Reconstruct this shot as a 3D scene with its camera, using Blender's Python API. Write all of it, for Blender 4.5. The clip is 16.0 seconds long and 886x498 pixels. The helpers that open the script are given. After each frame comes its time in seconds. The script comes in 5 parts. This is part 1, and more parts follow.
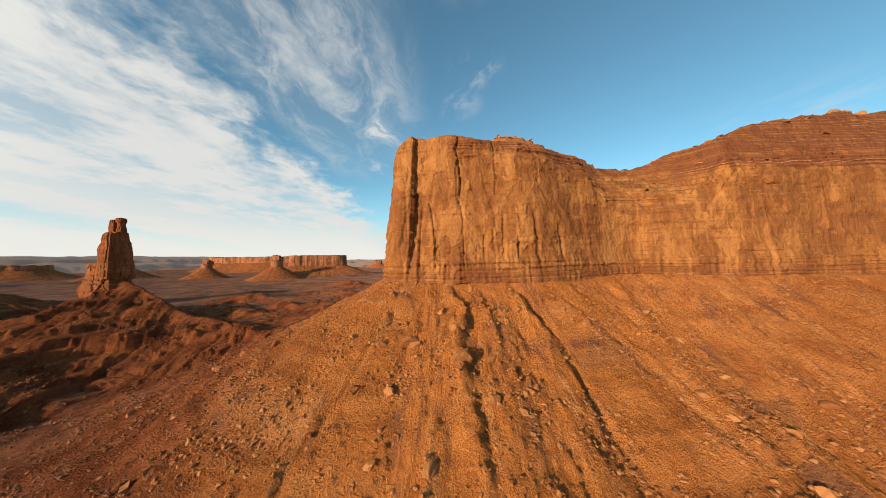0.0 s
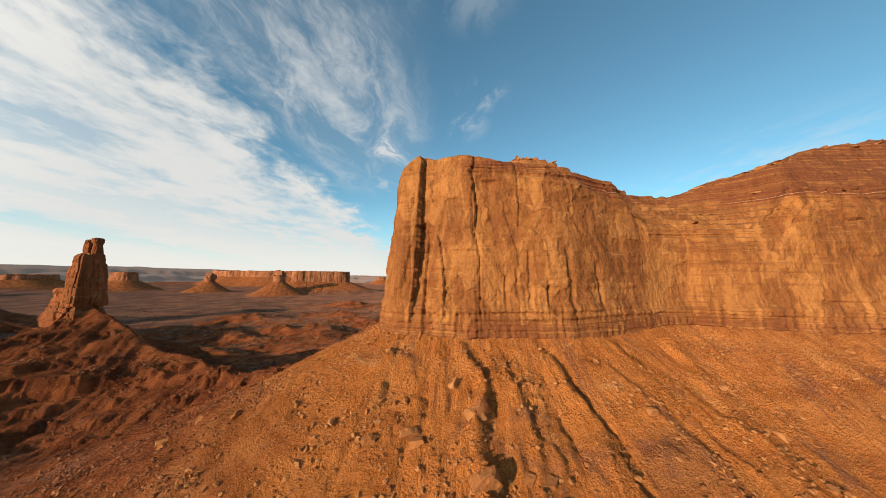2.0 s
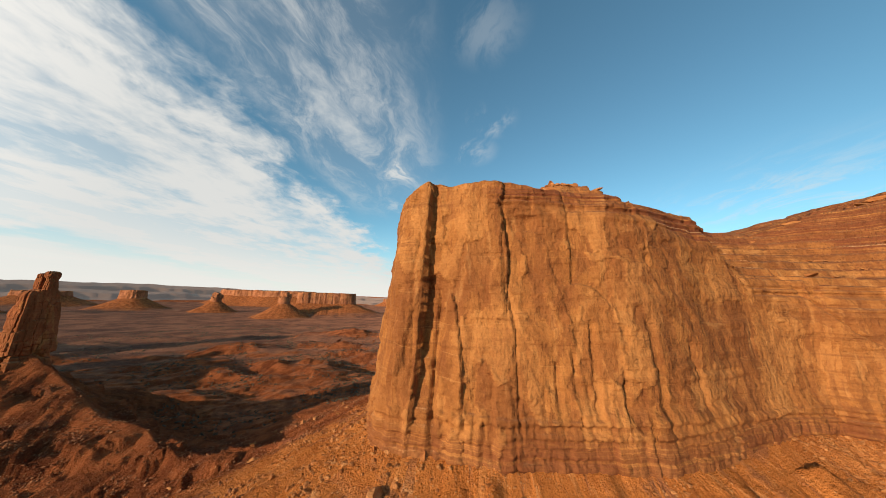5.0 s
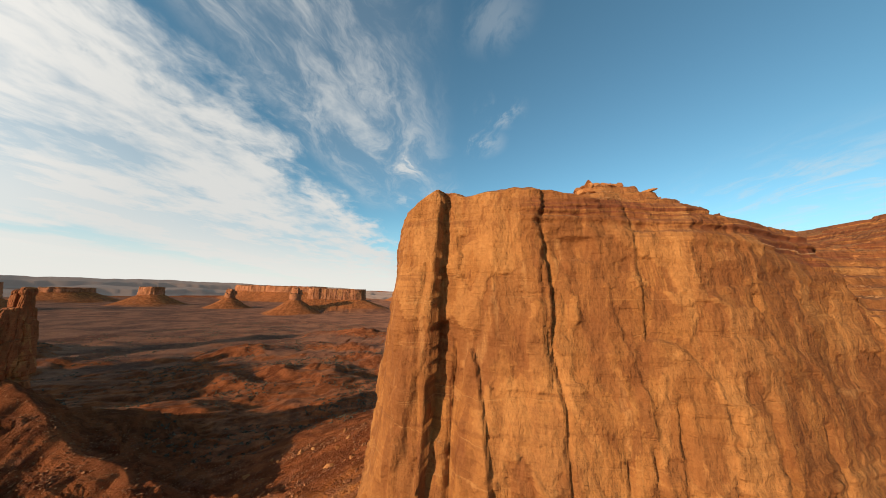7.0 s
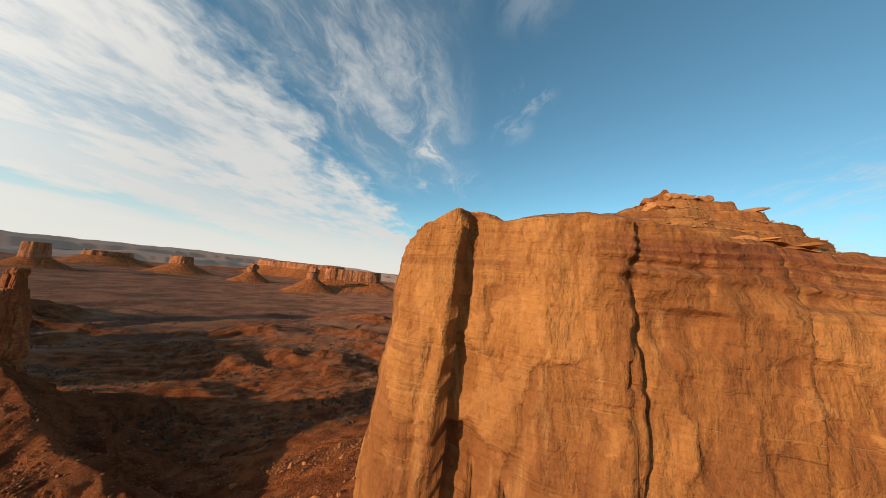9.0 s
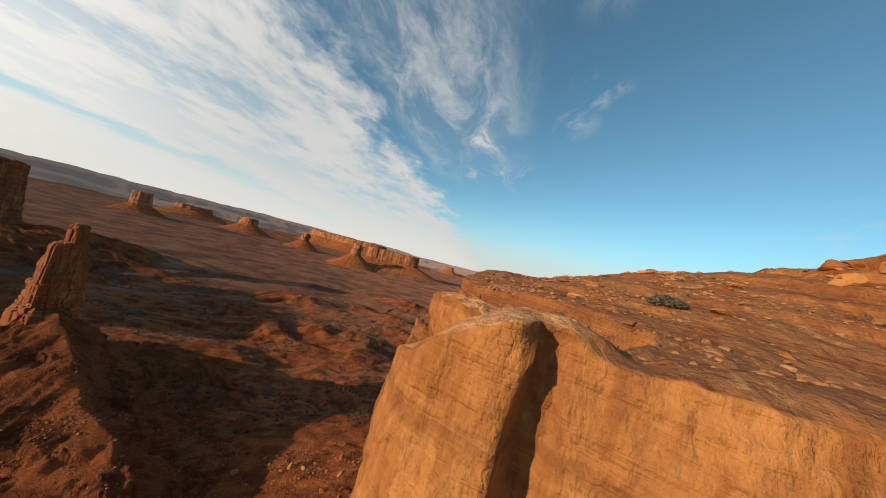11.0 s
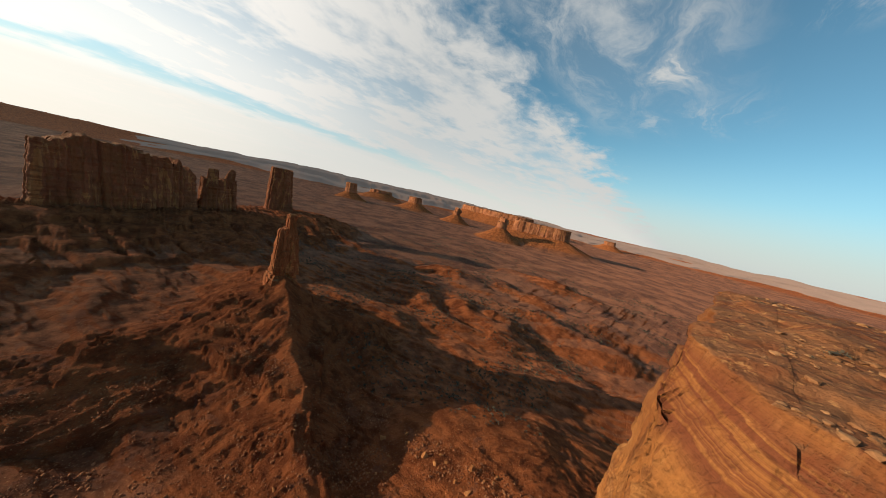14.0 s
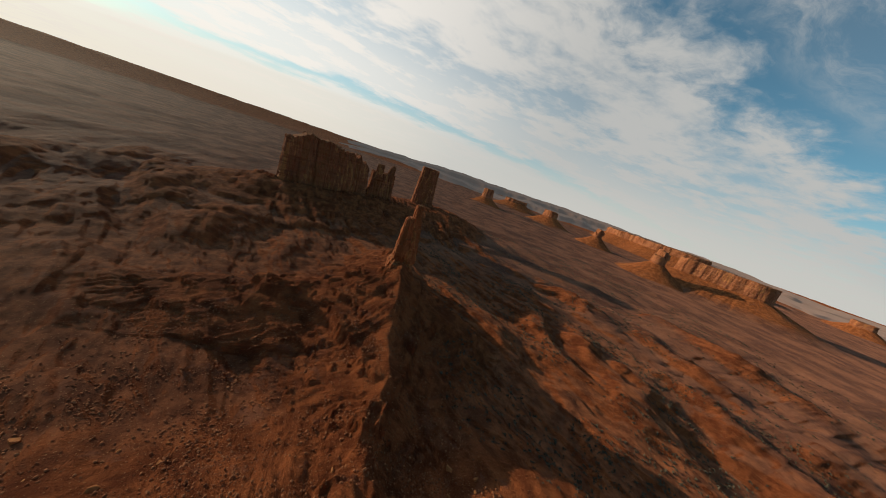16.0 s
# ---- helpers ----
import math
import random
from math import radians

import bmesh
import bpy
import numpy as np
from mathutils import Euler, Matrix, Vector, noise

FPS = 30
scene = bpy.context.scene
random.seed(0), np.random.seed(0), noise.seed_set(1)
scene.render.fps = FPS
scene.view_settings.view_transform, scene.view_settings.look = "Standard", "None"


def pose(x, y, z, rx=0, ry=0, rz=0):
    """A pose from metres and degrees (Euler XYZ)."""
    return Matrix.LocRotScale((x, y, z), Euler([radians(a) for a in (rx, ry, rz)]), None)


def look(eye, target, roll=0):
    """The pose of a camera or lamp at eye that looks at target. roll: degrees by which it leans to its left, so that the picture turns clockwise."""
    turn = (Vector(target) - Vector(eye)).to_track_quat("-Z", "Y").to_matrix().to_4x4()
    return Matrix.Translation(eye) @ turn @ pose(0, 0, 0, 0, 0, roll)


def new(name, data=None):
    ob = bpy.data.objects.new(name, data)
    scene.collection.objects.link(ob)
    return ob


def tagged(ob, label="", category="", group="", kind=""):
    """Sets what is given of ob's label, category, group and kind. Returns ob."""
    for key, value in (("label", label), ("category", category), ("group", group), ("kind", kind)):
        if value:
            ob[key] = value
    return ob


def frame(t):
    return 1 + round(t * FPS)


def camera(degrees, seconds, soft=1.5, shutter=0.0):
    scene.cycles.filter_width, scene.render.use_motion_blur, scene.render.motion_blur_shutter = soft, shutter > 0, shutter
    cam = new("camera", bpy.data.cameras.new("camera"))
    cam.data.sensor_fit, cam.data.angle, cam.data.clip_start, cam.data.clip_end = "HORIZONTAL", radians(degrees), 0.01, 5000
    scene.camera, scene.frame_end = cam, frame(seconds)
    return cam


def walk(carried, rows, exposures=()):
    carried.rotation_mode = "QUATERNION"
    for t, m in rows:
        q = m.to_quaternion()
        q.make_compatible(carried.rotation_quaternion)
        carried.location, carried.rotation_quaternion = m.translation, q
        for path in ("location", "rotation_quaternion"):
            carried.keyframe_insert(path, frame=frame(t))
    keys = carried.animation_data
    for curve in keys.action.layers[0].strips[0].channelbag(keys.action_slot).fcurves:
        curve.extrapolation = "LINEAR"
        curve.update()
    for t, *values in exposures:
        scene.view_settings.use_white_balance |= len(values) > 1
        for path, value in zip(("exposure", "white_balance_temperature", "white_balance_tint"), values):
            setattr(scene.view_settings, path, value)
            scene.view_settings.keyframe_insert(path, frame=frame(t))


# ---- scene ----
cam = camera(117.3, 16.0, soft=0.9)
METRES, EYE, TILT, LEAN, TURN = 200.0, 80.0, 2.5, 0.9, 0.0
ROWS = [
    (0.0, 0.0, 0.0, 0.0, 0.0, 0.0, -0.0),
    (0.5, -0.0051, 0.0308, 0.013, 0.1, 1.02, -0.2),
    (1.0, -0.0092, 0.0615, 0.0264, 0.27, 1.99, -0.47),
    (1.5, -0.0127, 0.0917, 0.0395, 0.55, 2.82, -0.87),
    (2.0, -0.0156, 0.1209, 0.0509, 0.87, 3.67, -1.36),
    (2.5, -0.0184, 0.1493, 0.0611, 1.18, 4.77, -1.81),
    (3.0, -0.0211, 0.1779, 0.0719, 1.45, 6.11, -2.21),
    (3.5, -0.0238, 0.2063, 0.0837, 1.68, 7.33, -2.47),
    (4.0, -0.0268, 0.2342, 0.0967, 1.84, 8.17, -2.58),
    (6.5, -0.0445, 0.3684, 0.1708, 3.98, 7.5, -1.99),
    (7.0, -0.0475, 0.3951, 0.1865, 4.48, 6.68, -2.11),
    (7.5, -0.051, 0.4219, 0.2021, 5.04, 5.63, -2.55),
    (8.0, -0.0546, 0.4492, 0.2176, 5.73, 4.72, -3.47),
    (8.5, -0.0585, 0.477, 0.2327, 6.46, 4.12, -4.61),
    (11.0, -0.0852, 0.6164, 0.3079, 16.12, -0.02, -14.12),
    (11.5, -0.0953, 0.6446, 0.3194, 19.53, -2.49, -14.67),
    (12.0, -0.1065, 0.6718, 0.328, 23.24, -5.42, -13.8),
    (12.5, -0.1191, 0.6977, 0.3337, 27.48, -8.04, -12.28),
    (13.0, -0.1326, 0.7237, 0.3365, 32.7, -10.03, -10.97),
    (13.5, -0.1469, 0.7492, 0.3364, 39.15, -11.51, -10.6),
    (14.0, -0.1626, 0.7745, 0.3342, 47.11, -12.89, -11.33),
    (14.5, -0.1791, 0.7989, 0.3297, 56.2, -14.41, -12.92),
    (15.0, -0.199, 0.8218, 0.3228, 64.87, -15.98, -14.72),
    (15.5, -0.221, 0.8427, 0.3153, 71.87, -17.33, -15.82),
    (16.0, -0.2465, 0.8592, 0.3074, 76.02, -18.06, -16.19),
]
walk(cam, [(t, pose(0, 0, EYE, TILT, LEAN, TURN) @ pose(METRES * x, METRES * y, METRES * z, 90 + pitch, roll, yaw)) for t, x, y, z, yaw, pitch, roll in ROWS],
     exposures=[(0.0, 0.78), (8.0, 0.68), (12.0, 0.55), (14.0, 0.52), (16.0, 0.18)])

# ---- light ----
SUN_LEFT, SUN_UP = 139.0, 13.5     # degrees to the left of +y, and above the horizon
sun_dir = Vector((-math.sin(radians(SUN_LEFT)) * math.cos(radians(SUN_UP)), math.cos(radians(SUN_LEFT)) * math.cos(radians(SUN_UP)), math.sin(radians(SUN_UP))))
sun_data = bpy.data.lights.new("sun", "SUN")
sun_data.energy, sun_data.angle, sun_data.color = 3.75, radians(0.55), (1.0, 0.80, 0.56)
sun = new("sun", sun_data)
sun.matrix_world = look(tuple(sun_dir * 300), (0, 0, 0))


class Nodes:
    """Short writing for node trees."""
    def __init__(self, tree):
        self.tree = tree
        tree.nodes.clear()

    def add(self, kind, ins=None, **props):
        n = self.tree.nodes.new(kind)
        for k, v in props.items():
            setattr(n, k, v)
        for k, v in (ins or {}).items():
            self.put(n.inputs[k], v)
        return n

    def put(self, socket, v):
        if isinstance(v, bpy.types.NodeSocket):
            self.tree.links.new(v, socket)
        else:
            socket.default_value = v

    def math(self, op, a, b=0.0, c=0.0, clamp=False):
        n = self.add("ShaderNodeMath", operation=op, use_clamp=clamp)
        for s, v in zip(n.inputs, (a, b, c)):
            self.put(s, v)
        return n.outputs[0]

    def mix(self, f, a, b, blend="MIX"):
        n = self.add("ShaderNodeMix", data_type="RGBA", blend_type=blend)
        self.put(n.inputs[0], f)
        self.put(n.inputs[6], a if isinstance(a, bpy.types.NodeSocket) else (*a, 1))
        self.put(n.inputs[7], b if isinstance(b, bpy.types.NodeSocket) else (*b, 1))
        return n.outputs[2]

    def step(self, v, lo, hi, a=0.0, b=1.0):
        n = self.add("ShaderNodeMapRange", {"Value": v, "From Min": lo, "From Max": hi, "To Min": a, "To Max": b}, interpolation_type="SMOOTHSTEP")
        return n.outputs[0]

    def noise(self, vec, scale, detail=4.0, rough=0.55, distort=0.0):
        return self.add("ShaderNodeTexNoise", {"Vector": vec, "Scale": scale, "Detail": detail, "Roughness": rough, "Distortion": distort}).outputs[0]

    def scaled(self, vec, s, turn=(0, 0, 0)):
        return self.add("ShaderNodeMapping", {"Vector": vec, "Scale": s, "Rotation": turn}).outputs[0]


def make_world():
    world = bpy.data.worlds.new("sky")
    scene.world = world
    world.use_nodes = True
    g = Nodes(world.node_tree)
    co = g.add("ShaderNodeTexCoord").outputs["Generated"]
    sky = g.add("ShaderNodeTexSky", {"Vector": co}, sky_type="NISHITA", sun_disc=False, sun_elevation=radians(SUN_UP), sun_rotation=radians(-SUN_LEFT), altitude=1600.0, air_density=1.0, dust_density=1.2, ozone_density=2.0).outputs[0]
    xyz = g.add("ShaderNodeSeparateXYZ", {"Vector": co})
    x, y, z = xyz.outputs
    up = g.math("MAXIMUM", z, 0.0)
    den = g.math("ADD", up, 0.10)
    u, v = g.math("DIVIDE", x, den), g.math("DIVIDE", y, den)
    flat = g.add("ShaderNodeCombineXYZ", {"X": u, "Y": v, "Z": 0.0}).outputs[0]
    # a bank of high fleecy cloud on the sun's side, its edge running straight to the horizon
    edge = g.math("ADD", g.math("MULTIPLY", u, -1.0), -0.93)
    bend = g.add("ShaderNodeTexNoise", {"Vector": flat, "Scale": 1.7, "Detail": 4.0, "Roughness": 0.55}).outputs["Color"]
    bend = g.add("ShaderNodeVectorMath", {0: bend, 1: (-0.5, -0.5, -0.5)}, operation="ADD").outputs[0]
    bend = g.add("ShaderNodeVectorMath", {0: bend, "Scale": 0.32}, operation="SCALE").outputs[0]
    warped = g.add("ShaderNodeVectorMath", {0: flat, 1: bend}, operation="ADD").outputs[0]
    wob = g.noise(flat, 1.1, 4.0, 0.6)
    fleece = g.noise(g.scaled(warped, (1.0, 0.85, 1.0), (0, 0, -0.35)), 2.6, 9.0, 0.60)
    tuft = g.noise(g.scaled(warped, (1.0, 0.5, 1.0), (0, 0, 0.75)), 7.5, 6.0, 0.62)
    lump = g.noise(g.scaled(flat, (1.0, 0.7, 1.0)), 1.25, 5.0, 0.55, 0.3)
    fray = g.math("ADD", g.math("MULTIPLY", g.math("SUBTRACT", fleece, 0.5), 1.1), g.math("MULTIPLY", g.math("SUBTRACT", tuft, 0.5), 0.55))
    bank = g.step(g.math("ADD", edge, g.math("ADD", fray, g.math("MULTIPLY", g.math("SUBTRACT", wob, 0.5), 0.35))), -0.03, 0.42)
    inner = g.math("ADD", g.math("ADD", g.math("MULTIPLY", fleece, 0.55), g.math("MULTIPLY", tuft, 0.30)), g.math("MULTIPLY", lump, 0.55))
    body = g.math("MAXIMUM", g.step(inner, 0.54, 0.78), g.step(edge, 0.5, 2.4, 0.0, 0.78))
    # thin streaks beside the bank
    comb = g.noise(g.scaled(warped, (1.0, 0.42, 1.0), (0, 0, -1.35)), 4.6, 8.0, 0.66, 0.6)
    beside = g.math("MULTIPLY", g.math("MULTIPLY", g.step(u, -0.98, -0.78), g.step(u, -0.02, -0.34)), g.step(v, 2.6, 1.4))
    streaks = g.math("MULTIPLY", beside, g.step(g.math("ADD", comb, g.math("MULTIPLY", tuft, 0.25)), 0.50, 0.84, 0.08, 0.65))
    cover = g.math("MAXIMUM", g.math("MULTIPLY", bank, g.math("ADD", g.math("MULTIPLY", body, 0.62), 0.36)), streaks)
    # single wisps in the clear part
    for wu, wv, wr, k in ((0.15, 1.18, 0.16, 0.55), (0.08, 1.42, 0.18, 0.45), (-0.40, 1.62, 0.36, 0.9), (0.08, 0.75, 0.18, 0.2), (-0.38, 2.1, 0.5, 0.5), (2.3, 1.8, 1.1, 0.45), (3.2, 2.3, 1.4, 0.35)):
        gap = g.add("ShaderNodeVectorMath", {0: flat, 1: (wu, wv, 0.0)}, operation="DISTANCE").outputs["Value"]
        cover = g.math("MAXIMUM", cover, g.math("MULTIPLY", g.step(gap, wr, wr * 0.1, 0.0, k), g.step(comb, 0.46, 0.66)))
    # a clear band low down, parallel to the bank, and a pale veil at the horizon
    low = g.math("ADD", z, g.math("MULTIPLY", g.math("SUBTRACT", wob, 0.5), 0.03))
    lane = g.math("ADD", u, g.math("ADD", 4.2, g.math("ADD", g.math("MULTIPLY", g.math("SUBTRACT", fleece, 0.5), 1.1), g.math("MULTIPLY", g.math("SUBTRACT", lump, 0.5), 1.5))))
    band = g.step(g.math("ABSOLUTE", lane), 0.05, 0.5)
    cover = g.math("MULTIPLY", cover, g.math("ADD", g.math("MULTIPLY", band, 0.75), 0.25))
    sun_side = g.step(edge, 0.0, 1.0)
    glow = g.add("ShaderNodeVectorMath", {0: co, 1: tuple(sun_dir)}, operation="DOT_PRODUCT").outputs["Value"]
    warm = g.step(glow, 0.1, 1.0)
    white = g.mix(warm, CLOUD_AWAY, CLOUD_SUN)
    blue = g.mix(1.0, sky, SKY_TINT, "MULTIPLY")
    blue = g.mix(g.step(z, 0.28, 0.02, 0.0, 0.55), blue, LOW_BLUE)
    seen = g.mix(cover, blue, white)
    veil = g.math("MAXIMUM", g.math("MULTIPLY", g.step(z, 0.17, 0.0), 0.8), g.math("MULTIPLY", g.math("MULTIPLY", sun_side, 0.62), g.step(u, -4.4, -5.0)))
    seen = g.mix(veil, seen, g.mix(g.math("MAXIMUM", warm, g.math("MULTIPLY", sun_side, 0.3)), VEIL_AWAY, VEIL_SUN))
    ground = g.step(z, -0.004, -0.03)
    seen = g.mix(ground, seen, HAZE)
    bg = g.add("ShaderNodeBackground", {"Color": seen, "Strength": SKY_STRENGTH})
    g.add("ShaderNodeOutputWorld", {"Surface": bg.outputs[0]})


SKY_STRENGTH = 0.095
SKY_TINT = (0.97, 1.31, 1.13)
CLOUD_AWAY, CLOUD_SUN = (4.65, 4.65, 4.5), (9.0, 8.5, 7.8)
VEIL_AWAY, VEIL_SUN = (4.6, 4.7, 4.6), (7.6, 7.0, 6.0)
LOW_BLUE = (3.1, 4.0, 4.5)
HAZE = (1.5, 1.0, 0.75)
make_world()


# ---- noise on arrays ----
rng = np.random.RandomState(7)
PERM = np.concatenate([rng.permutation(256)] * 3)
GRAD = rng.normal(size=(256, 3))
GRAD /= np.linalg.norm(GRAD, axis=1)[:, None]


def perlin(x, y, z=0.0):
    x, y, z = np.broadcast_arrays(np.asarray(x, float), np.asarray(y, float), np.asarray(z, float))
    xi, yi, zi = np.floor(x).astype(int), np.floor(y).astype(int), np.floor(z).astype(int)
    xf, yf, zf = x - xi, y - yi, z - zi
    u, v, w = (f * f * f * (f * (f * 6 - 15) + 10) for f in (xf, yf, zf))
    out = 0.0
    for a in (0, 1):
        for b in (0, 1):
            for c in (0, 1):
                h = PERM[PERM[PERM[(xi + a) & 255] + ((yi + b) & 255)] + ((zi + c) & 255)]
                g = GRAD[h]
                d = g[..., 0] * (xf - a) + g[..., 1] * (yf - b) + g[..., 2] * (zf - c)
                out = out + d * (u if a else 1 - u) * (v if b else 1 - v) * (w if c else 1 - w)
    return out * 1.6


def fbm(x, y, z=0.0, octaves=4, gain=0.5):
    total, amp = 0.0, 1.0
    for i in range(octaves):
        total = total + amp * perlin(np.asarray(x) * 2 ** i + 17.3 * i, np.asarray(y) * 2 ** i - 9.1 * i, np.asarray(z) * 2 ** i + 3.7 * i)
        amp *= gain
    return total


def ridged(x, y, z=0.0, octaves=3):
    total, amp = 0.0, 1.0
    for i in range(octaves):
        total = total + amp * (1 - 2 * np.abs(perlin(np.asarray(x) * 2 ** i + 5.1 * i, np.asarray(y) * 2 ** i + 2.2 * i, np.asarray(z) * 2 ** i)))
        amp *= 0.5
    return total


def smooth(v, lo, hi):
    t = np.clip((np.asarray(v, float) - lo) / (hi - lo), 0, 1)
    return t * t * (3 - 2 * t)


def hump(x, y, cx, cy, rx, ry):
    return np.exp(-((x - cx) / rx) ** 2 - ((y - cy) / ry) ** 2)


def terrace(h, period, sharp, mixin):
    """Steps a height into ledges of that period."""
    k = h / period
    f = k - np.floor(k)
    s = np.floor(k) + smooth(f, 0.5 - sharp, 0.5 + sharp)
    return h * (1 - mixin) + s * period * mixin


def poly_distance(x, y, pts, closed=True):
    """Distance to a polyline, the place along it, and whether inside (closed)."""
    shape = np.shape(x)
    x, y = np.ravel(x).astype(float), np.ravel(y).astype(float)
    best, along, inside = np.full(x.shape, 1e18), np.zeros(x.shape), np.zeros(x.shape, bool)
    n, run = len(pts), 0.0
    for i in range(n if closed else n - 1):
        (ax, ay), (bx, by) = pts[i], pts[(i + 1) % n]
        ex, ey = bx - ax, by - ay
        L2 = ex * ex + ey * ey
        t = np.clip(((x - ax) * ex + (y - ay) * ey) / L2, 0, 1)
        d = (x - ax - t * ex) ** 2 + (y - ay - t * ey) ** 2
        m = d < best
        best[m] = d[m]
        along[m] = run + t[m] * math.sqrt(L2)
        run += math.sqrt(L2)
        if closed and ay != by:
            cross = ((ay > y) != (by > y)) & (x < ex * (y - ay) / (by - ay) + ax)
            inside ^= cross
    return np.sqrt(best).reshape(shape), along.reshape(shape), inside.reshape(shape)


# ---- materials ----
def material(name, rough=0.9):
    m = bpy.data.materials.new(name)
    m.use_nodes = True
    g = Nodes(m.node_tree)
    out = g.add("ShaderNodeOutputMaterial")
    bsdf = g.add("ShaderNodeBsdfPrincipled", {"Roughness": rough})
    bsdf.inputs["Specular IOR Level"].default_value = 0.12
    g.tree.links.new(bsdf.outputs[0], out.inputs[0])
    return m, g, bsdf


def relief(g, bsdf, height, distance, strength=1.0):
    b = g.add("ShaderNodeBump", {"Height": height, "Distance": distance, "Strength": strength})
    g.put(bsdf.inputs["Normal"], b.outputs[0])


def sandstone(name, light, mid, dark, maroon_from, foot, size=1.0):
    """Red sandstone of a cliff: cross-bedded, streaked with varnish, dark thin beds at the top and at the foot."""
    m, g, bsdf = material(name, 0.92)
    co = g.add("ShaderNodeNewGeometry").outputs["Position"]
    z = g.add("ShaderNodeSeparateXYZ", {"Vector": co}).outputs[2]
    patch = g.noise(co, 0.06 / size, 5.0, 0.6)
    col = g.mix(g.step(patch, 0.32, 0.66), mid, light)
    scar = g.noise(g.scaled(co, (0.10, 0.10, 0.03)), 1.0 / size, 8.0, 0.62, 0.8)
    col = g.mix(g.math("MULTIPLY", g.step(scar, 0.52, 0.54), 0.62), col, SCAR_DARK)
    col = g.mix(g.math("MULTIPLY", g.step(scar, 0.43, 0.41), 0.5), col, SCAR_LIGHT)
    if name == "red_sandstone":
        plate = g.add("ShaderNodeAttribute", attribute_name="plate").outputs["Fac"]
        col = g.mix(g.step(plate, 0.1, 0.7, 0.0, 0.5), col, SCAR_LIGHT)
        col = g.mix(g.step(plate, -0.1, -0.7, 0.0, 0.55), col, SCAR_DARK)
    bed = g.noise(g.scaled(co, (0.02, 0.02, 0.55)), 1.0 / size, 6.0, 0.6, 0.4)
    col = g.mix(g.math("MULTIPLY", g.step(bed, 0.50, 0.62), g.step(g.noise(co, 0.028 / size, 4.0, 0.6), 0.42, 0.62, 0.08, 0.6)), col, dark)
    streak = g.noise(g.scaled(co, (0.38, 0.38, 0.012)), 1.0 / size, 5.0, 0.6, 0.2)
    where = g.noise(co, 0.03 / size, 3.0, 0.5)
    col = g.mix(g.math("MULTIPLY", g.math("MULTIPLY", g.step(streak, 0.50, 0.66), g.step(where, 0.46, 0.62)), 0.6), col, VARNISH)
    pale = g.noise(g.scaled(co, (0.25, 0.25, 0.03)), 1.3 / size, 4.0, 0.6)
    col = g.mix(g.math("MULTIPLY", g.step(pale, 0.58, 0.75), 0.45), col, PALE)
    flat_line = g.noise(g.scaled(co, (0.012, 0.012, 0.16)), 1.0 / size, 3.0, 0.5, 0.3)
    flat_line = g.step(g.math("ABSOLUTE", g.math("SUBTRACT", flat_line, 0.5)), 0.010, 0.0)
    joint = g.math("MULTIPLY", flat_line, g.step(g.noise(co, 0.045 / size, 4.0, 0.6), 0.47, 0.60))
    col = g.mix(g.math("MULTIPLY", joint, 0.35), col, PALE)
    # thin maroon beds
    wav = g.math("ADD", z, g.math("MULTIPLY", g.noise(co, 0.05 / size, 2.0), 5.0 * size))
    thin = g.noise(g.add("ShaderNodeCombineXYZ", {"X": 0.0, "Y": 0.0, "Z": wav}).outputs[0], 1.1 / size, 3.0, 0.7)
    upper = g.step(wav, maroon_from, maroon_from + 3.0 * size)
    if name == "red_sandstone":
        upper = g.step(g.math("SUBTRACT", wav, g.add("ShaderNodeAttribute", attribute_name="bedbase").outputs["Fac"]), maroon_from, maroon_from + 3.0)
        bedded = g.add("ShaderNodeAttribute", attribute_name="bedded").outputs["Fac"]
        soily = g.add("ShaderNodeAttribute", attribute_name="soily").outputs["Fac"]
        upper = g.math("MULTIPLY", g.math("MULTIPLY", upper, bedded), g.math("ADD", 0.35, g.math("MAXIMUM", g.math("MULTIPLY", g.step(wav, 146.0, 143.5), 0.65), g.step(g.add("ShaderNodeSeparateXYZ", {"Vector": co}).outputs[0], 105.0, 140.0, 0.0, 0.6))))
    lower = g.step(wav, foot + 7.0 * size, foot + 1.0 * size)
    thick = g.noise(g.add("ShaderNodeCombineXYZ", {"X": 3.0, "Y": 0.0, "Z": wav}).outputs[0], 0.7 / size, 3.0, 0.6)
    beds = g.math("MULTIPLY", g.math("MAXIMUM", upper, g.math("MULTIPLY", lower, 0.6)), g.step(g.math("ADD", g.math("MULTIPLY", thin, 0.5), g.math("MULTIPLY", thick, 0.6)), 0.49, 0.56))
    col = g.mix(g.math("MULTIPLY", beds, 0.9), col, MAROON)
    nor = g.add("ShaderNodeSeparateXYZ", {"Vector": g.add("ShaderNodeNewGeometry").outputs["Normal"]}).outputs[2]
    grain = g.noise(co, 0.9 / size, 7.0, 0.7)
    white = g.math("MULTIPLY", upper, g.step(thin, 0.40, 0.34))
    col = g.mix(g.math("MULTIPLY", white, g.step(grain, 0.30, 0.62, 0.35, 0.95)), col, WHITE_BED)
    soil = g.mix(g.step(g.noise(co, 0.11 / size, 6.0, 0.65, 0.5), 0.44, 0.60), SOIL, SOIL_RED)
    soil = g.mix(g.step(grain, 0.56, 0.64, 0.0, 0.6), soil, PALE)
